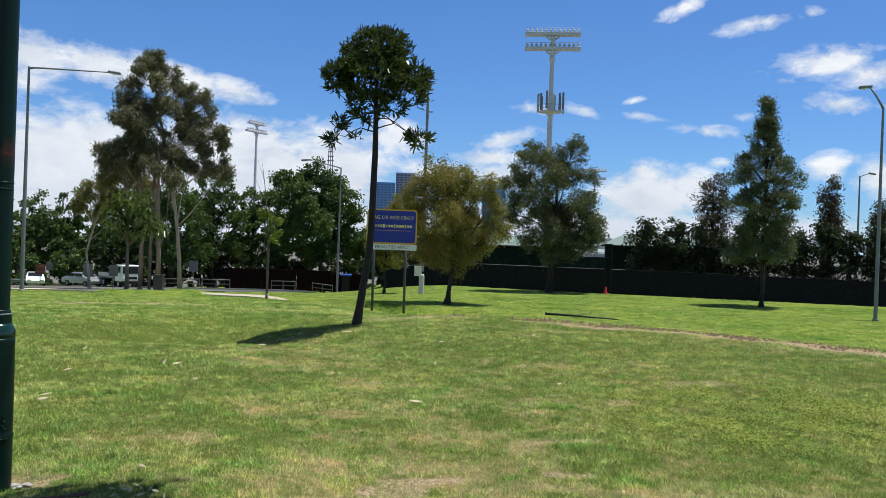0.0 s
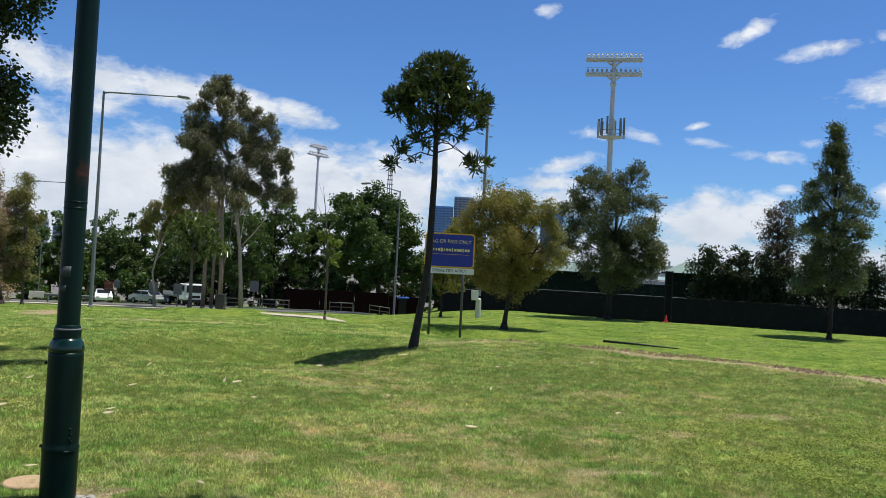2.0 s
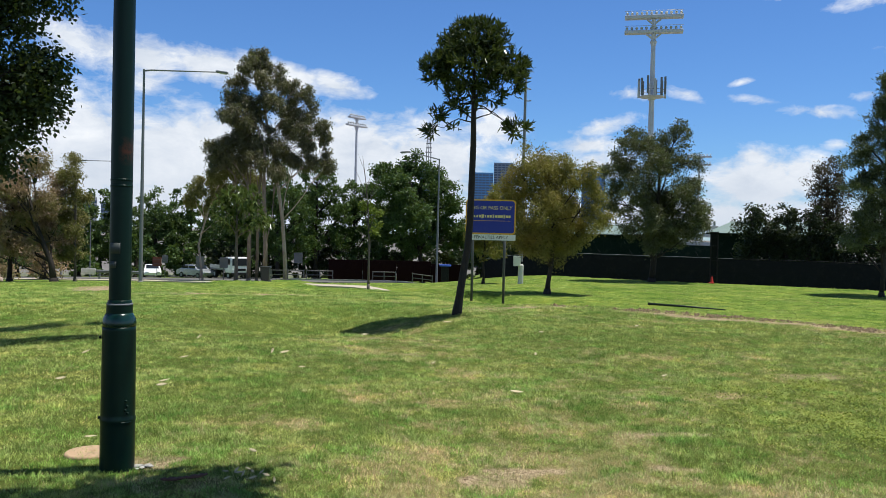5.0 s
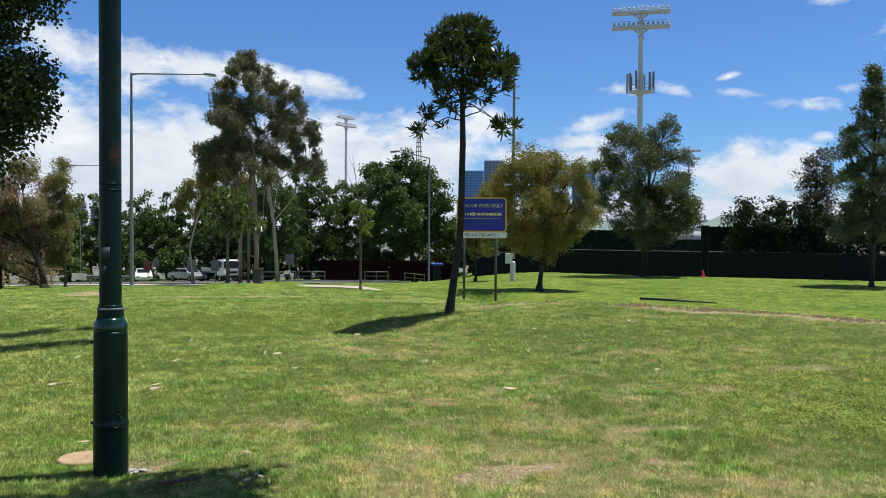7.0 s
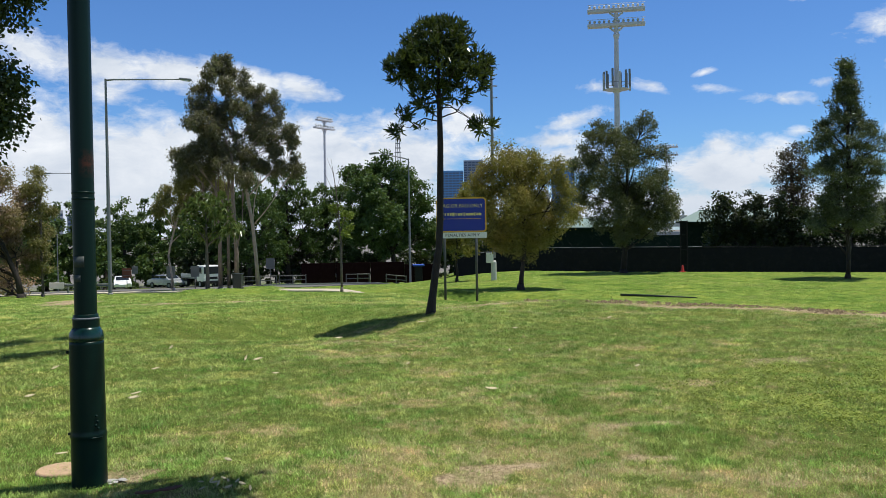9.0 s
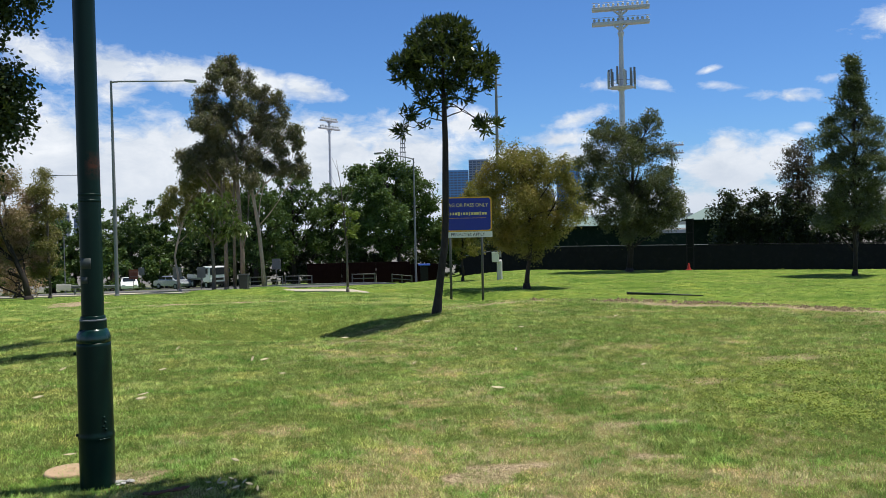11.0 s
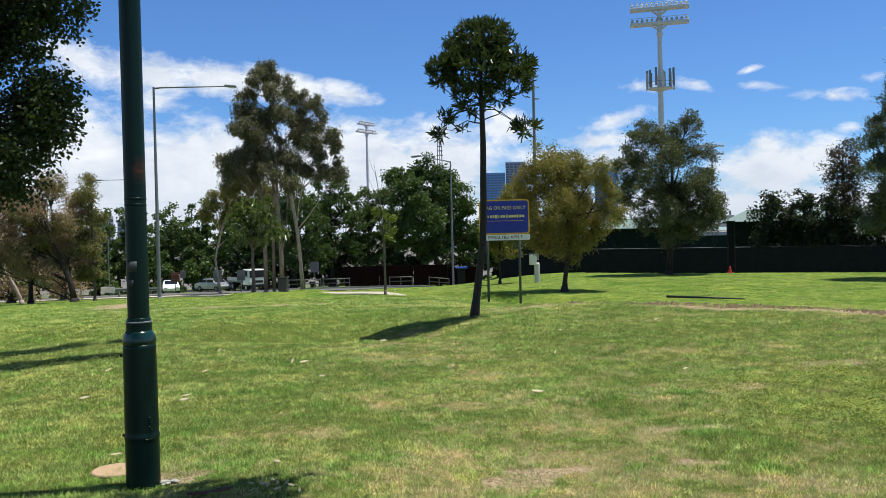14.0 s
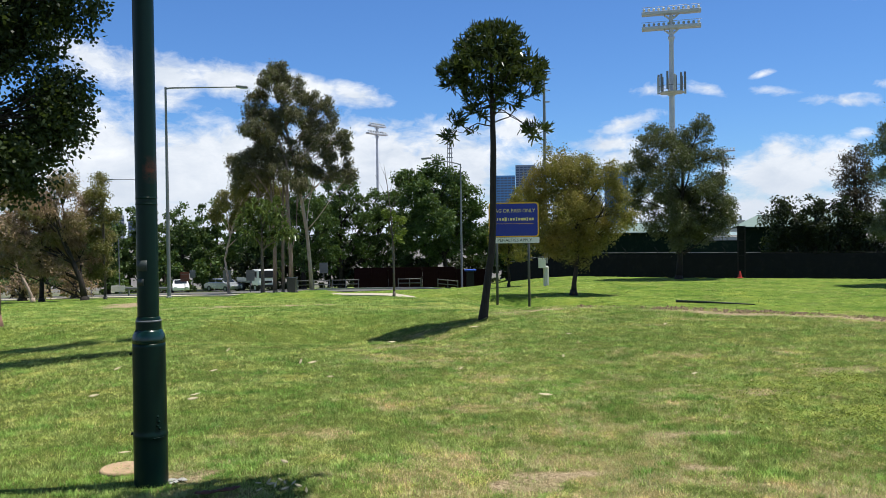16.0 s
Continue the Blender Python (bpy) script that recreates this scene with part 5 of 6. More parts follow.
def street_lamp(place, h, arm, rise, label, base_r=0.13, head=0.75):
    lamp = thing("street_lamp", place, label, "street lamp", "street lamps")
    part("post", turned("post", [(base_r * 1.5, -0.2), (base_r * 1.5, 0.05), (base_r, 0.08), (base_r * 0.95, h * 0.3), (base_r * 0.55, h)], m_steel, 16), m_steel, lamp)
    part("arm", rod("arm", [(0, 0, h - 0.1), (arm * 0.1, 0, h - 0.05 + rise * 0.1), (arm * 0.5, 0, h - 0.05 + rise * 0.55), (arm, 0, h - 0.05 + rise)], [0.06, 0.055, 0.045, 0.035], m_steel, 8), m_steel, lamp)
    lamp_head(lamp, (arm + math.copysign(head * 0.4, arm), 0, h - 0.05 + rise), head, math.copysign(1, arm))


p = spot(-18.72, 55)
street_lamp(p, 1.6 + 0.1803 * 55 - p.z, 4.6, 0.0, "tall grey street lamp with a long level arm", 0.12, 0.75)
p = spot(1.3, 72)
street_lamp(p, 1.6 + 0.0916 * 72 - p.z, -2.8, 0.55, "grey street lamp with an arm in front of dark trees", 0.10)
p = spot(-20.1, 112)
street_lamp(p, 1.6 + 0.0735 * 112 - p.z, -4.2, 0.0, "distant grey street lamp behind the pole", 0.14)
p = spot(36.85, 45)
street_lamp(p, 1.6 + 0.168 * 45 - p.z, -0.75, 0.95, "tall grey street lamp with a short raised arm", 0.095, 0.6)
p = spot(35.7, 90)
street_lamp(p, 1.6 + 0.0929 * 90 - p.z, 1.0, 0.35, "distant street lamp with a short arm", 0.12)

p = spot(7.22, 50)
mast = thing("steel_pole", p, "tall thin grey steel pole with a white service box", "pole")
part("pole_base", turned("pole_base", [(0.17, -0.2), (0.17, 1.1), (0.14, 1.15), (0.12, 1.2)], m_pale_steel, 20), m_pale_steel, mast, "pale sleeve at the foot")
part("shaft", turned("shaft", [(0.12, 1.35), (0.11, 5), (0.075, 12.9)], m_steel, 16), m_steel, mast)
part("service_box", box((0.42, 0.3, 0.62), (-0.26, -0.1, 1.38), 0.02), m_sign_white, mast, "white metal box")
for z in (11.2, 11.9, 12.6):
    part("ring", mesh_from("ring", *tube([(0.15 + 0.2 * math.cos(a * 0.6283), 0.2 * math.sin(a * 0.6283), z) for a in range(11)], [0.02] * 11, 6), m_steel, True), m_steel, mast)


def floodlight_tower(place, top, width, label, decks=((0.0, 1.0), (-2.6, 1.0)), lamps=10, turn=0.0, antenna=None):
    """A stadium tower; `top` and antenna are heights above its foot."""
    tower = thing("floodlight_tower", place, label, "floodlight tower", "floodlight towers", turn=turn)
    r = width * 0.04
    part("mast", turned("mast", [(r * 1.6, -1), (r * 1.4, top * 0.3), (r * 1.05, top * 0.75), (r * 0.95, top - 5.6), (r * 1.5, top - 4.9), (r * 1.0, top - 4.6), (r * 0.9, top - 1.5)], m_cream, 20), m_cream, tower)
    for drop, share in decks:
        deck = part("deck", box((width * share, 1.3, 0.5), (0, 0, top - 1.62 + drop), 0.08), m_cream, tower)
        part("bracket", mesh_from("bracket", *joined([tube([(sx * width * 0.12, 0, top - 2.0 + drop), (0, 0, top - 2.7 + drop)], [0.12, 0.22], 8) for sx in (-1, 1)]), m_cream), m_cream, tower)
        part("rail", rod("rail", [(-width * share / 2, -0.6, top - 0.75 + drop), (width * share / 2, -0.6, top - 0.75 + drop)], 0.035, m_pale_steel, 6), m_pale_steel, deck)
        for k in range(lamps):
            x = width * share * ((k + 0.5) / lamps - 0.5)
            lamp = part("floodlight", mesh_from("floodlight", *tube([(x, 0.25, top - 0.86 + drop), (x, -0.05, top - 0.94 + drop), (x, -0.3, top - 1.1 + drop)], [0.08, 0.19, 0.22], 10), m_pale_steel), m_pale_steel, deck)
            part("floodlight_stand", box((0.05, 0.06, 0.5), (x, 0.15, top - 1.15 + drop), 0), m_steel, deck)
    if antenna:
        ring = part("antenna_platform", turned("antenna_platform", [(r * 1.2, antenna - 0.95), (0.9, antenna - 0.6), (1.9, antenna - 0.5), (1.9, antenna - 0.4), (r, antenna - 0.4)], m_cream, 20), m_cream, tower)
        for k in range(12):
            a = k * math.pi / 6 + 0.2
            part("antenna", box((0.32, 0.2, 2.7), (2.05 * math.cos(a), 2.05 * math.sin(a), antenna + 0.7 + 0.25 * (k % 3)), 0.03), m_pale_steel if k % 3 == 0 else m_steel, ring)
        part("antenna_rail", mesh_from("antenna_rail", *tube([(1.95 * math.cos(k * 0.2618), 1.95 * math.sin(k * 0.2618), antenna + 0.5) for k in range(25)], [0.05] * 25, 6), m_steel, True), m_steel, ring)
    return tower


p = spot(15.85, 130)
floodlight_tower(p, 1.6 + 0.2715 * 130 - p.z, 8.8, "cream floodlight tower with two lamp decks and phone antennas", ((0.55, 1.0), (-1.75, 1.0)), 12, -15, 1.6 + 0.172 * 130 - p.z)
p = spot(-4.55, 250)
floodlight_tower(p, 1.6 + 0.145 * 250 - p.z, 8.6, "distant white floodlight tower seen at an angle", ((0, 0.8), (-2.4, 1.0)), 8, 52)
p = spot(19.1, 280)
floodlight_tower(p, 1.6 + 0.103 * 280 - p.z, 7.5, "distant floodlight tower behind the spreading tree", ((0, 1.0), (-2.6, 1.0)), 8, -19)


# ---- the fence, sheds and stand ----
def fence():
    a, b = Vector((6.0, 74.0, 0)), Vector((56.0, 47.5, 0))
    root = thing("fence", Vector((0, 0, 0)), "chain fence hung with black shade cloth", "fence", kind="structure")
    bays = 21
    for k in range(bays + 1):
        q = a.lerp(b, k / bays)
        z = float(height(q.x, q.y))
        post = part("post", rod("post", [(q.x, q.y, z - 0.3), (q.x, q.y, z + 2.3), (q.x - 0.05, q.y - 0.05, z + 2.45), (q.x - 0.35, q.y - 0.35, z + 2.7)], 0.028, m_dark_steel, 8), m_dark_steel, root)
        if k < bays:
            w = a.lerp(b, (k + 1) / bays)
            zw = float(height(w.x, w.y))
            rail = m_steel if k < 8 else m_dark_steel  # a dark copy from bay 8 stands for the hedge and shade over it
            n = 8
            verts = []
            for i in range(n + 1):
                c = q.lerp(w, i / n)
                zz = z + (zw - z) * i / n
                sag = 0.04 * math.sin(math.pi * i / n) * (1 + 0.5 * math.sin(k * 3.1))
                off = 0.03 * math.sin(i * 1.7 + k)
                verts += [(c.x + off, c.y - 0.06 + off, zz - 0.05), (c.x + off, c.y - 0.06, zz + 1.1), (c.x - 0.06, c.y - 0.12, zz + 2.2 - sag)]
            faces = [(i * 3 + j, i * 3 + 3 + j, i * 3 + 4 + j, i * 3 + 1 + j) for i in range(n) for j in range(2)]
            cloth = part("shade_cloth", mesh_from("shade_cloth", verts, faces, m_cloth), m_cloth, root)
            cloth.modifiers.new("thick", "SOLIDIFY").thickness = 0.01
            part("top_rail", rod("top_rail", [(q.x, q.y, z + 2.25), (w.x, w.y, zw + 2.25)], 0.022, rail, 6), rail, root)


fence()


def shed(place, size, eave, ridge, label, turn=0.0, ribs=14):
    w, d = size
    root = thing("shed", place, label, "shed", "sheds", turn=turn)
    part("wall", box((w, d, eave + 0.5), (0, d / 2, (eave - 0.5) / 2), 0.02), m_shed, root)
    for k in range(ribs):
        part("cladding_rib", box((0.08, 0.05, eave), (-w / 2 + w * (k + 0.5) / ribs, -0.03, eave / 2), 0), m_shed, root)
    o, t = 0.35, 0.08
    verts = [(-w / 2 - o, -o, eave - 0.08), (w / 2 + o, -o, eave - 0.08), (w / 2 - d * 0.2, d / 2, ridge), (-w / 2 + d * 0.2, d / 2, ridge), (-w / 2 - o, d + o, eave - 0.08), (w / 2 + o, d + o, eave - 0.08)]
    verts += [(x, y, z + t) for x, y, z in verts]
    faces = [(0, 1, 2, 3), (3, 2, 5, 4), (0, 3, 4), (1, 5, 2), (6, 9, 8, 7), (9, 10, 11, 8), (6, 10, 9), (7, 8, 11), (0, 6, 7, 1), (1, 7, 11, 5), (5, 11, 10, 4), (4, 10, 6, 0)]
    roof = part("roof", mesh_from("roof", verts, faces, m_roof), m_roof, root, "pale green metal roof")
    part("gutter", box((w + 0.7, 0.1, 0.12), (0, -o - 0.06, eave - 0.08), 0.02), m_shed, root)
    part("ridge_cap", rod("ridge_cap", [(-w / 2 + d * 0.2, d / 2, ridge + t), (w / 2 - d * 0.2, d / 2, ridge + t)], 0.08, m_roof, 6), m_roof, roof)


p = spot(13.6, 84)
shed(p, (9.0, 8.0), 1.6 + 0.0038 * 84 - p.z, 1.6 + 0.0135 * 86 - p.z, "long dark green shed with a pale roof", -12)
p = spot(23.6, 78)
shed(p, (10.0, 8.0), 1.6 + 0.0085 * 78 - p.z, 1.6 + 0.0205 * 81 - p.z, "dark green shed with a pale hipped roof", -22)
p = spot(18.3, 120)
stand = thing("grandstand", p, "pale grey grandstand with open tiers", "grandstand", turn=-18)
# Added dark panel that covers bright ground showing beside the sheds.
part("dark_filler", box((12, 0.6, 3.4), (0, -1.6, 1.2), 0.03), m_shed, stand)
for k in range(4):
    part("tier", box((9, 3, 0.5), (0, k * 0.8, 2.0 + k * 1.15), 0.05), m_tower_pale, stand)
    for x in (-4, -1.4, 1.4, 4):
        part("column", box((0.3, 0.3, 2.4), (x, k * 0.8, 1.6 + k * 1.15), 0.02), m_tower_grey, stand)

p = spot(20.2, 57.6)
frame_sign = thing("gate_post", p, "tall narrow dark steel gate post on the lawn", "gate post", turn=-20)
for x in (-0.22, 0.22):
    part("upright", box((0.09, 0.09, 3.75), (x, 0, 1.6), 0.01), m_dark_steel, frame_sign)
for z in (0.5, 1.5, 2.5, 3.43):
    part("cross_bar", box((0.36, 0.05, 0.06), (0, 0, z), 0.005), m_dark_steel, frame_sign)
part("infill", box((0.34, 0.02, 3.0), (0, 0.02, 1.9), 0.005), m_cloth, frame_sign, "dark mesh infill")
p = spot(20.1, 57.0)
cone = thing("traffic_cone", p, "small red traffic cone on the grass", "traffic cone")
part("cone_body", turned("cone_body", [(0.13, 0.03), (0.12, 0.06), (0.05, 0.42), (0.04, 0.45), (0.02, 0.45)], m_red, 16), m_red, cone)
part("cone_foot", box((0.32, 0.32, 0.05), (0, 0, 0.025), 0.015), m_red, cone)

a, b = spot(16.0, 36.3), spot(21.0, 35.4)
pipe = thing("pipe", a, "long thin green-grey pipe lying on the grass", "pipe")
d = b - a
part("tube", rod("tube", [(0, 0, 0.06), (d.x / 2, d.y / 2, d.z / 2 + 0.055), (d.x, d.y, d.z + 0.03)], [0.055, 0.042, 0.022], m_bin, 10), m_bin, pipe)

# ---- street furniture along the slip road ----
p = spot(-10.6, 51)
wheelie = thing("rubbish_bin", p, "dark green wheeled rubbish bin on the lawn edge", "bin")
bm = box((0.56, 0.60, 0.95), (0, 0, 0.52), 0.03)
for v in bm.verts:
    s = 0.82 + 0.18 * v.co.z
    v.co.x, v.co.y = v.co.x * s, v.co.y * s
part("body", bm, m_bin, wheelie)
part("lid", box((0.62, 0.68, 0.07), (0, -0.02, 1.03), 0.025), m_bin, wheelie)
part("handle", rod("handle", [(-0.24, 0.36, 0.95), (0.24, 0.36, 0.95)], 0.02, m_bin, 8), m_bin, wheelie)
for x in (-0.27, 0.27):
    part("wheel", mesh_from("wheel", *tube([(x - 0.03, 0.28, 0.10), (x + 0.03, 0.28, 0.10)], [0.1, 0.1], 14), m_tyre), m_tyre, wheelie)


def back_sign(bearing, r, w, h, z, label, mat=None):
    p = spot(bearing, r)
    root = thing("traffic_sign", p, label, "traffic sign", "traffic signs", turn=-bearing)
    part("post", rod("post", [(0, 0.05, -0.3), (0, 0.05, z + h * 0.5)], 0.035, m_post, 8), m_post, root)
    part("plate", rounded_panel(w, h, 0.05, 0.02), mat or m_sign_back, root, move=(0, 0, z))
    for k in (-0.25, 0.25):
        part("brace", box((w * 0.9, 0.03, 0.04), (0, -0.02, z + h * k), 0), m_post, root)


back_sign(-14.95, 70, 0.68, 0.9, 1.5, "bare metal back of a square traffic sign")
back_sign(-13.4, 70, 0.68, 0.9, 1.45, "bare metal back of a square traffic sign")
back_sign(-8.4, 78, 0.8, 1.0, 2.1, "bare metal back of a traffic sign")
back_sign(-17.2, 92, 0.6, 0.8, 2.0, "small grey traffic sign by the road")
back_sign(-17.7, 90, 0.9, 1.0, 1.7, "orange-brown road work sign", m_sign_brown)


def low_rail(bearing0, bearing1, r, label):
    a, b = spot(bearing0, r), spot(bearing1, r)
    root = thing("low_rail", a, label, "railing", "low rails")
    d = b - a
    n = max(2, int(d.length / 2))
    for k in range(n + 1):
        q = d * (k / n)
        part("post", box((0.09, 0.09, 1.1), (q.x, q.y, q.z + 0.45), 0.01), m_post, root)
    for z in (0.5, 0.92):
        part("rail", rod("rail", [(0, 0, z), (d.x, d.y, d.z + z)], 0.045, m_post, 6), m_post, root)


low_rail(-10.2, -8.0, 82, "grey low rail fence by the road")
low_rail(-7.8, -6.0, 83, "grey low rail fence by the road")
low_rail(-3.2, -1.6, 82, "grey low rail fence under the trees")
low_rail(-0.4, 1.0, 82, "grey low rail fence under the trees")

p = spot(-21.6, 72)
guard = thing("guard_rail", p, "weathered steel guard rail end beside the road", "guard rail", turn=-12)
bm = bmesh.new()
prof = [(0.0, 0.45), (0.06, 0.50), (0.0, 0.57), (0.06, 0.64), (0.0, 0.70)]
rows = [[bm.verts.new((x, -y, z + 0.1)) for y, z in prof] for x in (0, 1.5, 3, 4.5)]
for r0, r1 in zip(rows[:-1], rows[1:]):
    for k in range(4):
        bm.faces.new((r0[k], r1[k], r1[k + 1], r0[k + 1]))
beam = part("beam", bm, m_steel, guard)
beam.modifiers.new("thick", "SOLIDIFY").thickness = 0.02
for x in (0.5, 2.3, 4.1):
    part("post", box((0.12, 0.12, 0.9), (x, 0.1, 0.35), 0.01), m_steel, guard)
part("end_board", box((1.3, 0.06, 0.5), (-0.4, -0.05, 0.65), 0.02), m_sign_white, guard, "white end board")

ribbon("kerb", [(-12, 77.5), (-8, 75.6), (-4, 73.6), (0, 71.4), (3, 69.4)], 0.45, m_kerb, 0.16, "pale concrete kerb along the road", "kerb")

# the dark red hoarding, with tree shade put into its colour, and the kiosk
for k, bearing in enumerate((-6.3, -3.9, -1.5, 0.9)):
    a, b = spot(bearing, 88), spot(bearing + 2.38, 88)
    hoarding = thing("hoarding", a, "dark red painted hoarding panel under the trees, shade in its colour", "hoarding", "red hoardings", turn=math.degrees(math.atan2(b.y - a.y, b.x - a.x)))
    length = (b - a).length
    part("panel", box((length, 0.08, 2.2), (length / 2, 0, 1.1), 0.01), m_shaded_red_wall, hoarding)
    for x in (0.1, length / 2, length - 0.1):
        part("batten", box((0.12, 0.06, 2.0), (x, -0.07, 1.0), 0.01), m_shaded_red_wall, hoarding)
p = spot(1.9, 86)
kiosk = thing("kiosk", p, "small dark kiosk with a blue awning", "kiosk")
part("body", box((0.8, 0.8, 2.0), (0, 0.6, 0.95), 0.03), m_dark_steel, kiosk)
part("awning", box((1.25, 1.1, 0.2), (0, 0.4, 2.08), 0.06), m_blue, kiosk, "blue awning")

# ---- parked cars ----
def car(place, label, paint, turn):
    root = thing("car", place, label, "car", "cars", turn=turn)
    bm = bmesh.new()
    side = [(-2.2, 0.35), (-2.25, 0.75), (-2.0, 0.92), (-1.55, 0.98), (-0.95, 1.42), (0.45, 1.46), (1.15, 0.98), (2.05, 0.84), (2.25, 0.62), (2.2, 0.35)]
    rows = []
    for y, pinch in ((-0.88, 0.0), (-0.80, 0.06), (0.80, 0.06), (0.88, 0.0)):
        rows.append([bm.verts.new((x, y * (0.82 if z > 1.2 else 1.0), z - (0.05 if abs(y) > 0.85 and z > 1.2 else 0))) for x, z in side])
    for r0, r1 in zip(rows[:-1], rows[1:]):
        for k in range(len(side) - 1):
            bm.faces.new((r0[k], r0[k + 1], r1[k + 1], r1[k]))
    bm.faces.new(rows[0][::-1])
    bm.faces.new(rows[-1])
    bmesh.ops.recalc_face_normals(bm, faces=bm.faces[:])
    body = part("body", bm, paint, root)
    for x0, x1, z0, z1 in ((-1.35, -0.3, 1.0, 1.36), (-0.2, 0.85, 1.0, 1.36)):
        for y in (-0.86, 0.86):
            part("side_window", box((x1 - x0, 0.03, z1 - z0), ((x0 + x1) / 2, y * 0.97, (z0 + z1) / 2), 0.01), m_pane, body)
    for x, tilt in ((0.82, -34), (-1.28, 37)):
        part("windscreen", box((0.62, 1.3, 0.03), (0, 0, 0), 0.01), m_pane, body, move=Matrix.Translation((x, 0, 1.235)) @ Matrix.Rotation(radians(-tilt), 4, "Y"))
    for x in (-1.35, 1.35):
        for y in (-0.82, 0.82):
            wheel = part("wheel", mesh_from("wheel", *tube([(x, y - 0.1, 0.32), (x, y + 0.1, 0.32)], [0.32, 0.32], 20), m_tyre), m_tyre, root)
            part("rim", mesh_from("rim", *tube([(x, y - 0.11, 0.32), (x, y + 0.11, 0.32)], [0.19, 0.19], 14), m_steel), m_steel, wheel)
    for y in (-0.6, 0.6):
        part("headlight", box((0.12, 0.35, 0.14), (2.2, y, 0.68), 0.03), m_lamp_glass, body)
        part("tail_light", box((0.08, 0.3, 0.16), (-2.2, y, 0.78), 0.03), m_red, body)


car(spot(-18.0, 96), "white car on the road under the trees", m_car_white, -70)
car(spot(-15.2, 93), "silver car on the road under the trees", m_car_silver, -35)
car(spot(-3.0, 92), "white car parked behind the red hoarding", m_car_white, 0)


def light_truck(place, turn):
    root = thing("light_truck", place, "white cab-over light truck on the road", "truck", turn=turn)
    cab = part("cab", box((1.7, 2.0, 1.7), (2.0, 0, 1.5), 0.12), m_car_white, root)
    part("windscreen", box((0.04, 1.75, 0.75), (2.86, 0, 1.85), 0.01), m_pane, cab)
    part("grille", box((0.05, 1.2, 0.25), (2.87, 0, 1.05), 0.01), m_dark_steel, cab)
    part("bumper", box((0.2, 2.0, 0.3), (2.85, 0, 0.6), 0.05), m_dark_steel, cab)
    for y in (-1, 1):
        part("side_window", box((0.9, 0.04, 0.65), (2.1, y * 1.0, 1.85), 0.01), m_pane, cab)
        part("headlight", box((0.06, 0.35, 0.2), (2.88, y * 0.75, 0.95), 0.02), m_lamp_glass, cab)
        part("mirror", box((0.08, 0.2, 0.4), (2.75, y * 1.25, 1.9), 0.03), m_dark_steel, cab)
    part("tray", box((4.2, 2.1, 0.2), (-0.9, 0, 1.0), 0.03), m_steel, root)
    part("headboard", box((0.08, 2.1, 1.1), (1.0, 0, 1.6), 0.02), m_steel, root)
    for y in (-1.05, 1.05):
        part("side_rail", box((4.2, 0.06, 0.35), (-0.9, y, 1.25), 0.01), m_pale_steel, root)
    for x in (2.0, -1.8):
        for y in (-0.85, 0.85):
            wheel = part("wheel", mesh_from("wheel", *tube([(x, y - 0.13, 0.42), (x, y + 0.13, 0.42)], [0.42, 0.42], 20), m_tyre), m_tyre, root)
            part("rim", mesh_from("rim", *tube([(x, y - 0.14, 0.42), (x, y + 0.14, 0.42)], [0.22, 0.22], 14), m_pale_steel), m_pale_steel, wheel)


light_truck(spot(-13.0, 90), -55)


# ---- distant towers ----
def tower(bearing, r, w, d, top, floors, cols, wall, pane, label, cap=True):
    x, y = r * math.sin(radians(bearing)), r * math.cos(radians(bearing))
    root = thing("tower_block", Vector((x, y, -6)), label, "building", "distant towers", turn=-bearing)
    h = top + 6
    part("wall", box((w, d, h), (0, d / 2, h / 2), 0.3), wall, root)
    fh = 3.8
    for f in range(floors):
        z = h - fh * (f + 1)
        for c in range(cols):
            part("window", box((w / cols * 0.78, 0.5, fh * 0.55), (-w / 2 + w * (c + 0.5) / cols, -0.15, z), 0), pane, root)
    if cap:
        part("plant_room", box((w * 0.6, d * 0.6, 4), (0, d / 2, h + 2), 0.3), wall, root)


tower(4.35, 1200, 33, 30, 1.6 + 0.076 * 1200, 14, 6, m_tower_blue, m_tower_pane, "distant blue glass office tower", False)
tower(5.85, 1250, 30, 30, 1.6 + 0.0885 * 1250, 16, 5, m_tower_grey, m_tower_pane, "distant plain grey office tower", False)
tower(12.1, 1300, 36, 30, 1.6 + 0.0775 * 1300, 16, 5, m_tower_blue, m_tower_pane, "distant blue-grey office tower", False)
tower(10.6, 1150, 20, 20, 1.6 + 0.05 * 1150, 10, 4, m_tower_pale, m_tower_pane, "distant pale apartment tower", False)
tower(-22.0, 700, 14, 14, 1.6 + 0.0315 * 700, 4, 4, m_tower_pale, m_tower_pane, "pale apartment block above the trees", False)
tower(-20.6, 760, 16, 14, 1.6 + 0.026 * 760, 3, 4, m_tower_grey, m_tower_pane, "grey apartment block above the trees", False)
tower(0.5, 1100, 22, 20, 1.6 + 0.080 * 1100, 12, 5, m_tower_grey, m_tower_pane, "grey tower with a lattice mast", False)
x, y = 1100 * math.sin(radians(0.55)), 1100 * math.cos(radians(0.55))
lattice = thing("lattice_mast", Vector((x, y + 8, 1.6 + 0.080 * 1100)), "steel lattice mast on a tower roof", "mast")
for k in range(5):
    part("cross_tier", box((9 - k, 2, 1.2), (0, 0, 22 + k * 6.0), 0.1), m_steel, lattice)
for x in (-3.4, 3.4):
    part("leg", rod("leg", [(x, 0, 0), (x * 0.6, 0, 49)], 0.6, m_steel, 6), m_steel, lattice)
part("spire", rod("spire", [(0, 0, 0), (0, 0, 59)], 0.5, m_steel, 6), m_steel, lattice)


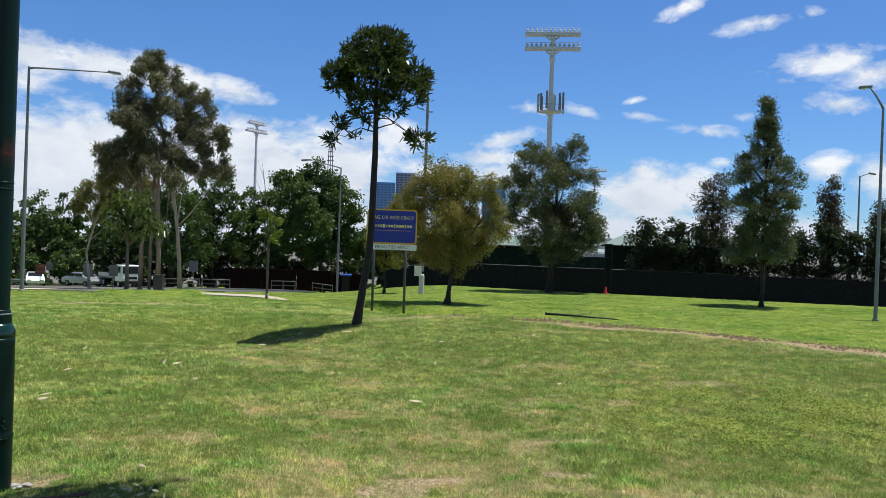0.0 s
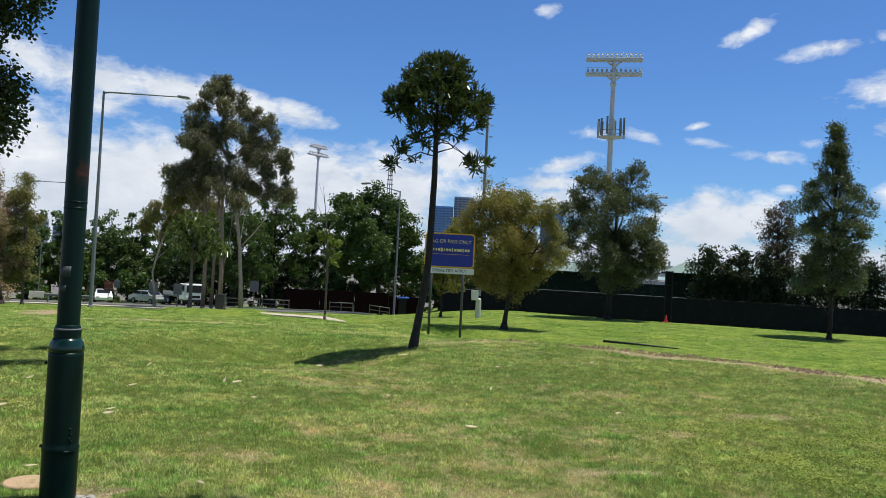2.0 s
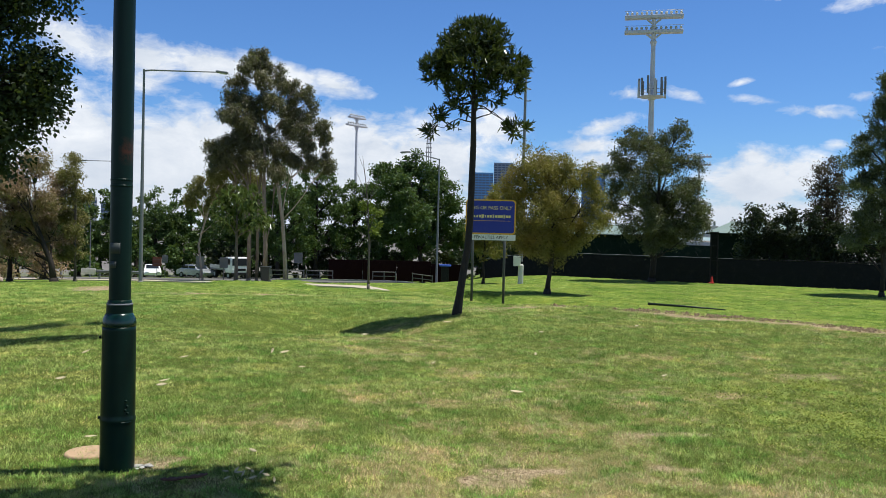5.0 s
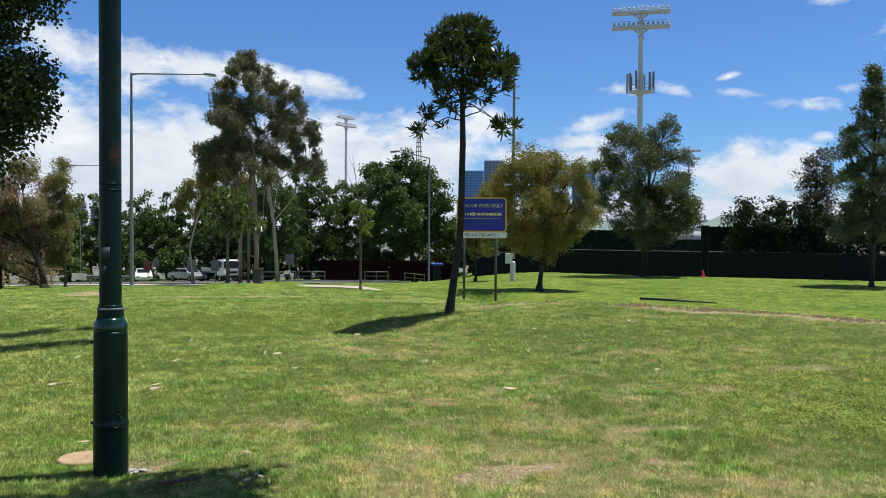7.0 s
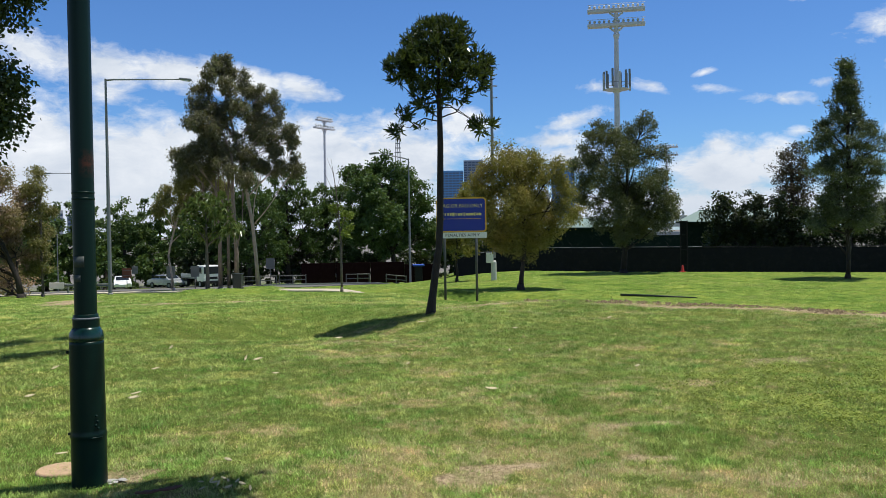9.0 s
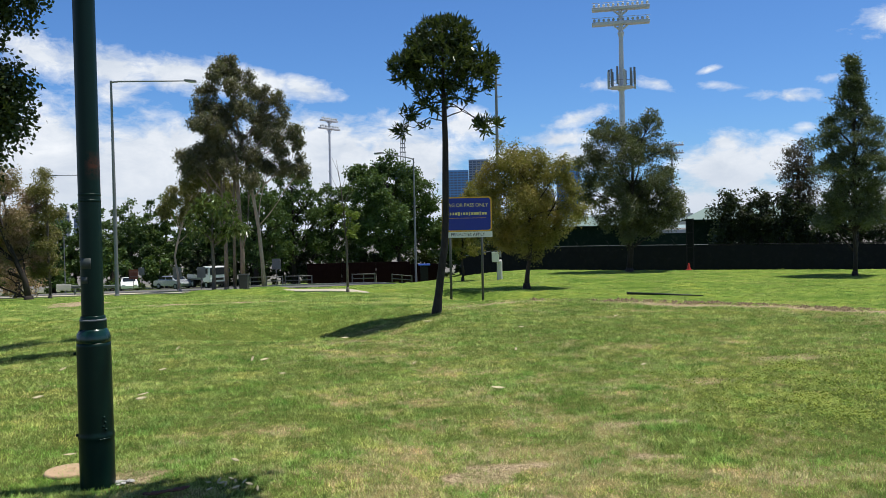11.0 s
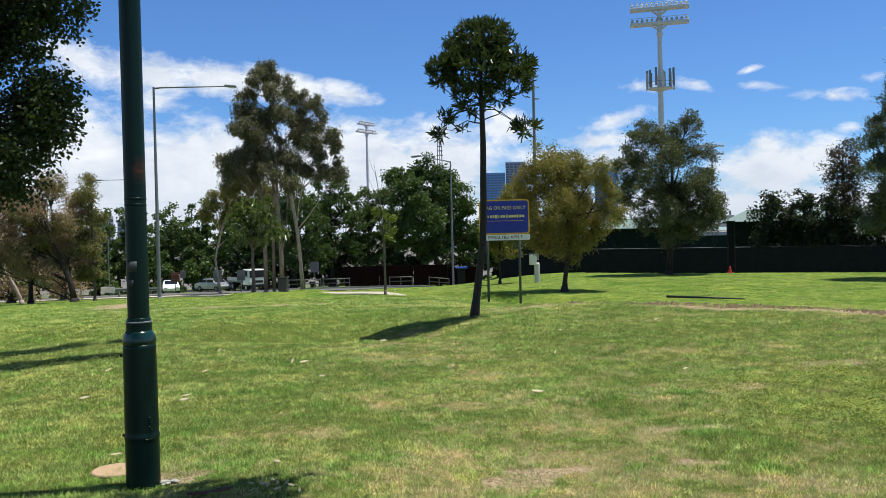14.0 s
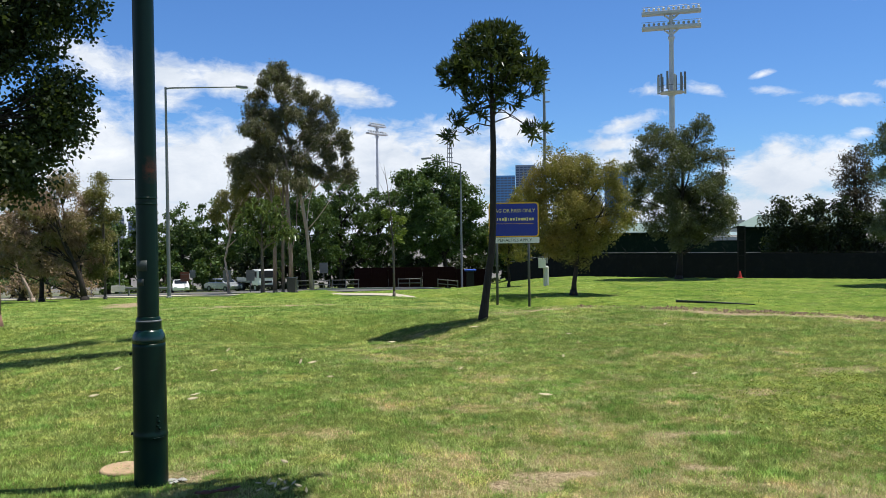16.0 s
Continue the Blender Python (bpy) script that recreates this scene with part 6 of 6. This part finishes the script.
# ---- small things on the lawn ----
def dry_leaf(x, y, size, turn):
    """A fallen leaf, curled along its rib."""
    size *= 0.88
    ob_at = Vector((x, y, float(height(x, y)) + 0.028))
    verts, faces = [], []
    for i in range(7):
        t = i / 6
        w = size * 0.17 * math.sin(math.pi * min(0.98, t * 0.92 + 0.06))
        zc = 0.35 * size * (t - 0.5) ** 2
        verts += [(size * (t - 0.5), -w, zc + w * 0.5), (size * (t - 0.5), 0, zc), (size * (t - 0.5), w, zc + w * 0.35)]
    for i in range(6):
        for k in range(2):
            faces.append((i * 3 + k, i * 3 + 3 + k, i * 3 + 4 + k, i * 3 + 1 + k))
    ob = new("fallen_leaf", mesh_from("fallen_leaf", verts, faces, m_dry_leaf, True))
    ob.modifiers.new("thick", "SOLIDIFY").thickness = 0.002
    ob.matrix_world = Matrix.Translation(ob_at) @ Matrix.Rotation(radians(rng.uniform(10, 45)), 4, "X") @ Matrix.Rotation(radians(turn), 4, "Z")
    tagged(ob, "dry tan fallen leaf lying on the grass", "leaf", "fallen leaves")


PALE_LEAVES = [
    (-2.54, 8.22, 0.13, 40), (-2.5, 8.02, 0.12, 10), (1.0, 8.04, 0.16, -10), (-0.8, 12.37, 0.13, 5), (-1.68, 10.31, 0.14, 20),
    (-1.85, 10.4, 0.1, 80), (-2.40, 6.04, 0.105, 12), (-2.77, 9.71, 0.12, 30), (0.55, 14.9, 0.2, 0),
    (-3.6, 8.3, 0.12, 15), (-4.0, 9.9, 0.12, 50),
]
MORE_LEAVES = [
    (-1.15, 5.75, 0.07, 160), (3.9, 14.3, 0.12, 30), (2.0, 13.0, 0.1, 0), (-5.0, 13.2, 0.12, 10), (1.6, 10.9, 0.1, 80),
    (-1.02, 5.12, 0.06, 20), (-1.10, 5.20, 0.05, 80), (-0.95, 5.18, 0.06, 160), (-1.18, 5.10, 0.05, 40), (-0.88, 5.08, 0.05, 100),
    (-1.16, 5.28, 0.055, 65), (-1.09, 5.31, 0.045, 150), (-1.13, 5.22, 0.065, 10), (-1.05, 5.25, 0.05, 110), (-0.99, 5.24, 0.045, 50), (-1.22, 5.24, 0.05, 170),
    (-1.3, 9.2, 0.09, 0), (-3.1, 11.6, 0.1, 60), (2.9, 9.4, 0.09, 20), (0.2, 9.8, 0.08, 45),
]
for x, y, size, turn in PALE_LEAVES + MORE_LEAVES:
    dry_leaf(x, y, size, turn)


def bark_strip(x, y, turn):
    """A curled strip of shed bark."""
    verts, faces = [], []
    for i in range(9):
        t = i / 8
        w = 0.028 * (0.35 + math.sin(math.pi * min(1, t * 0.85 + 0.1))) * (1 + 0.2 * math.sin(i * 2.3))
        for k in range(5):
            a = (k / 4 - 0.5) * 2.0
            verts.append((0.15 * (t - 0.5), w * math.sin(a), 0.028 + w * 0.6 * math.cos(a) + 0.05 * (t - 0.45) ** 2))
    faces = [(i * 5 + k, i * 5 + 5 + k, i * 5 + 6 + k, i * 5 + 1 + k) for i in range(8) for k in range(4)]
    ob = new("bark_strip", mesh_from("bark_strip", verts, faces, m_shed_bark, True))
    ob.modifiers.new("thick", "SOLIDIFY").thickness = 0.004
    ob.matrix_world = Matrix.Translation((x, y, float(height(x, y)) - 0.012)) @ Matrix.Rotation(radians(turn), 4, "Z")
    tagged(ob, "curled reddish-brown strip of bark on the grass", "bark", "shed bark")


bark_strip(-1.50, 5.06, 12)
bark_strip(-1.38, 5.12, 30)


def stone_chip(x, y, size, turn):
    """A flat, broken chip of pale concrete."""
    bm = bmesh.new()
    bmesh.ops.create_icosphere(bm, subdivisions=2, radius=size)
    for v in bm.verts:
        v.co = Vector((v.co.x * 1.4, v.co.y, v.co.z * 0.32)) * (1 + 0.7 * noise.noise(v.co * 26 + Vector((x * 40, y * 30, 0))))
    me = bpy.data.meshes.new("stone")
    bm.to_mesh(me)
    bm.free()
    me.materials.append(m_kerb)
    ob = tagged(new("stone", me), "flat pale stone chip beside the lamp pole", "stone", "stone chips")
    ob.matrix_world = Matrix.Translation((x, y, float(height(x, y)) - 0.004)) @ Matrix.Rotation(radians(turn), 4, "Z")


for x, y, size, turn in ((-1.845, 5.44, 0.030, 10), (-1.79, 5.46, 0.022, 50), (-1.81, 5.40, 0.018, 100), (-1.76, 5.43, 0.014, 20), (-1.83, 5.37, 0.012, 70)):
    stone_chip(x, y, size, turn)


def clover():
    x, y = np.empty(0), np.empty(0)
    for cx, cy, hx, hy, k in ((4.7, 8.3, 1.0, 0.8, 20000), (3.8, 6.8, 0.6, 0.5, 8000), (5.2, 7.2, 0.8, 0.6, 11000)):
        x, y = np.append(x, cx + hx * rng.normal(size=k)), np.append(y, cy + hy * rng.normal(size=k))
    keep = 0.6 * value_noise(x, y, 2.6, 21) + 0.4 * value_noise(x, y, 8, 22) > rng.uniform(0.25, 0.75, len(x))
    x, y = x[keep], y[keep]
    n = len(x)
    mound = 0.015 + 0.035 * value_noise(x, y, 3.0, 23)
    c = np.stack([x, y, height(x, y) + mound * rng.uniform(0.6, 1.1, n)], 1)
    nor = rng.normal(size=(n, 3)) * 0.35 + np.array([0, 0, 1])
    nor /= np.linalg.norm(nor, axis=1)[:, None]
    u = np.cross(nor, rng.normal(size=(n, 3)))
    u /= np.linalg.norm(u, axis=1)[:, None]
    v = np.cross(nor, u)
    s = rng.uniform(0.006, 0.012, n)[:, None]
    quads = np.stack([c - u * s, c - v * s * 0.9, c + u * s, c + v * s * 0.9], 1)
    tagged(new("clover_patch", poly_soup("clover_patch", quads, 4, m_clover)), "bright yellow-green clover patches in the lawn", "weeds", kind="stuff")


clover()


def soil_clods():
    """Loose clods and dead litter along the trodden edge at the top of the bank."""
    n = 3000
    a = np.degrees(np.arcsin(rng.uniform(math.sin(radians(9)), math.sin(radians(42)), n)))
    r = lip(a) - 0.15 + 0.6 * value_noise(a, a * 0, 0.4, 51) + rng.normal(size=n) * 0.22
    thin = rng.random(n) < np.clip((a - 8) / 9, 0.12, 1.0)
    thin &= value_noise(a, a * 0, 2.6, 53) + 0.5 * value_noise(a, r, 9.0, 54) > 0.62
    a, r = a[thin], r[thin]
    n = len(a)
    x, y = r * np.sin(np.radians(a)), r * np.cos(np.radians(a))
    size = rng.uniform(0.010, 0.032, n) * np.where(rng.random(n) < 0.08, 1.7, 1.0)
    ring = np.array([(1, 0, 0), (0.3, 0.9, 0), (-0.8, 0.6, 0), (-0.8, -0.5, 0), (0.2, -0.9, 0), (0, 0, 1.0)])
    verts = np.repeat(ring[None], n, 0) * rng.uniform(0.6, 1.3, (n, 6, 3)) * size[:, None, None] * np.array([1.2, 1.2, 0.9])
    verts += np.stack([x, y, height(x, y) - 0.014], 1)[:, None, :]
    faces = []
    for k in range(n):
        b = k * 6
        faces += [(b + i, b + (i + 1) % 5, b + 5) for i in range(5)]
    tagged(new("soil_clods", mesh_from("soil_clods", verts.reshape(-1, 3).tolist(), faces, m_clod)), "brown soil clods and dead litter along the lawn's worn edge", "soil", kind="stuff")


soil_clods()

for bearing, r, top in ((-23.5, 84, -0.012), (-21.8, 92, 0.004)):
    p = spot(bearing, r)
    post = thing("thin_pole", p, "thin grey steel pole in front of the trees", "pole", "thin poles")
    h = 1.6 + top * r - p.z
    part("shaft", turned("shaft", [(0.07, -0.2), (0.07, 0.6), (0.055, 0.65), (0.045, h)], m_steel, 12), m_steel, post)
    part("cap", turned("cap", [(0.05, h - 0.03), (0.055, h), (0.03, h + 0.05), (0.0, h + 0.06)], m_steel, 12), m_steel, post)
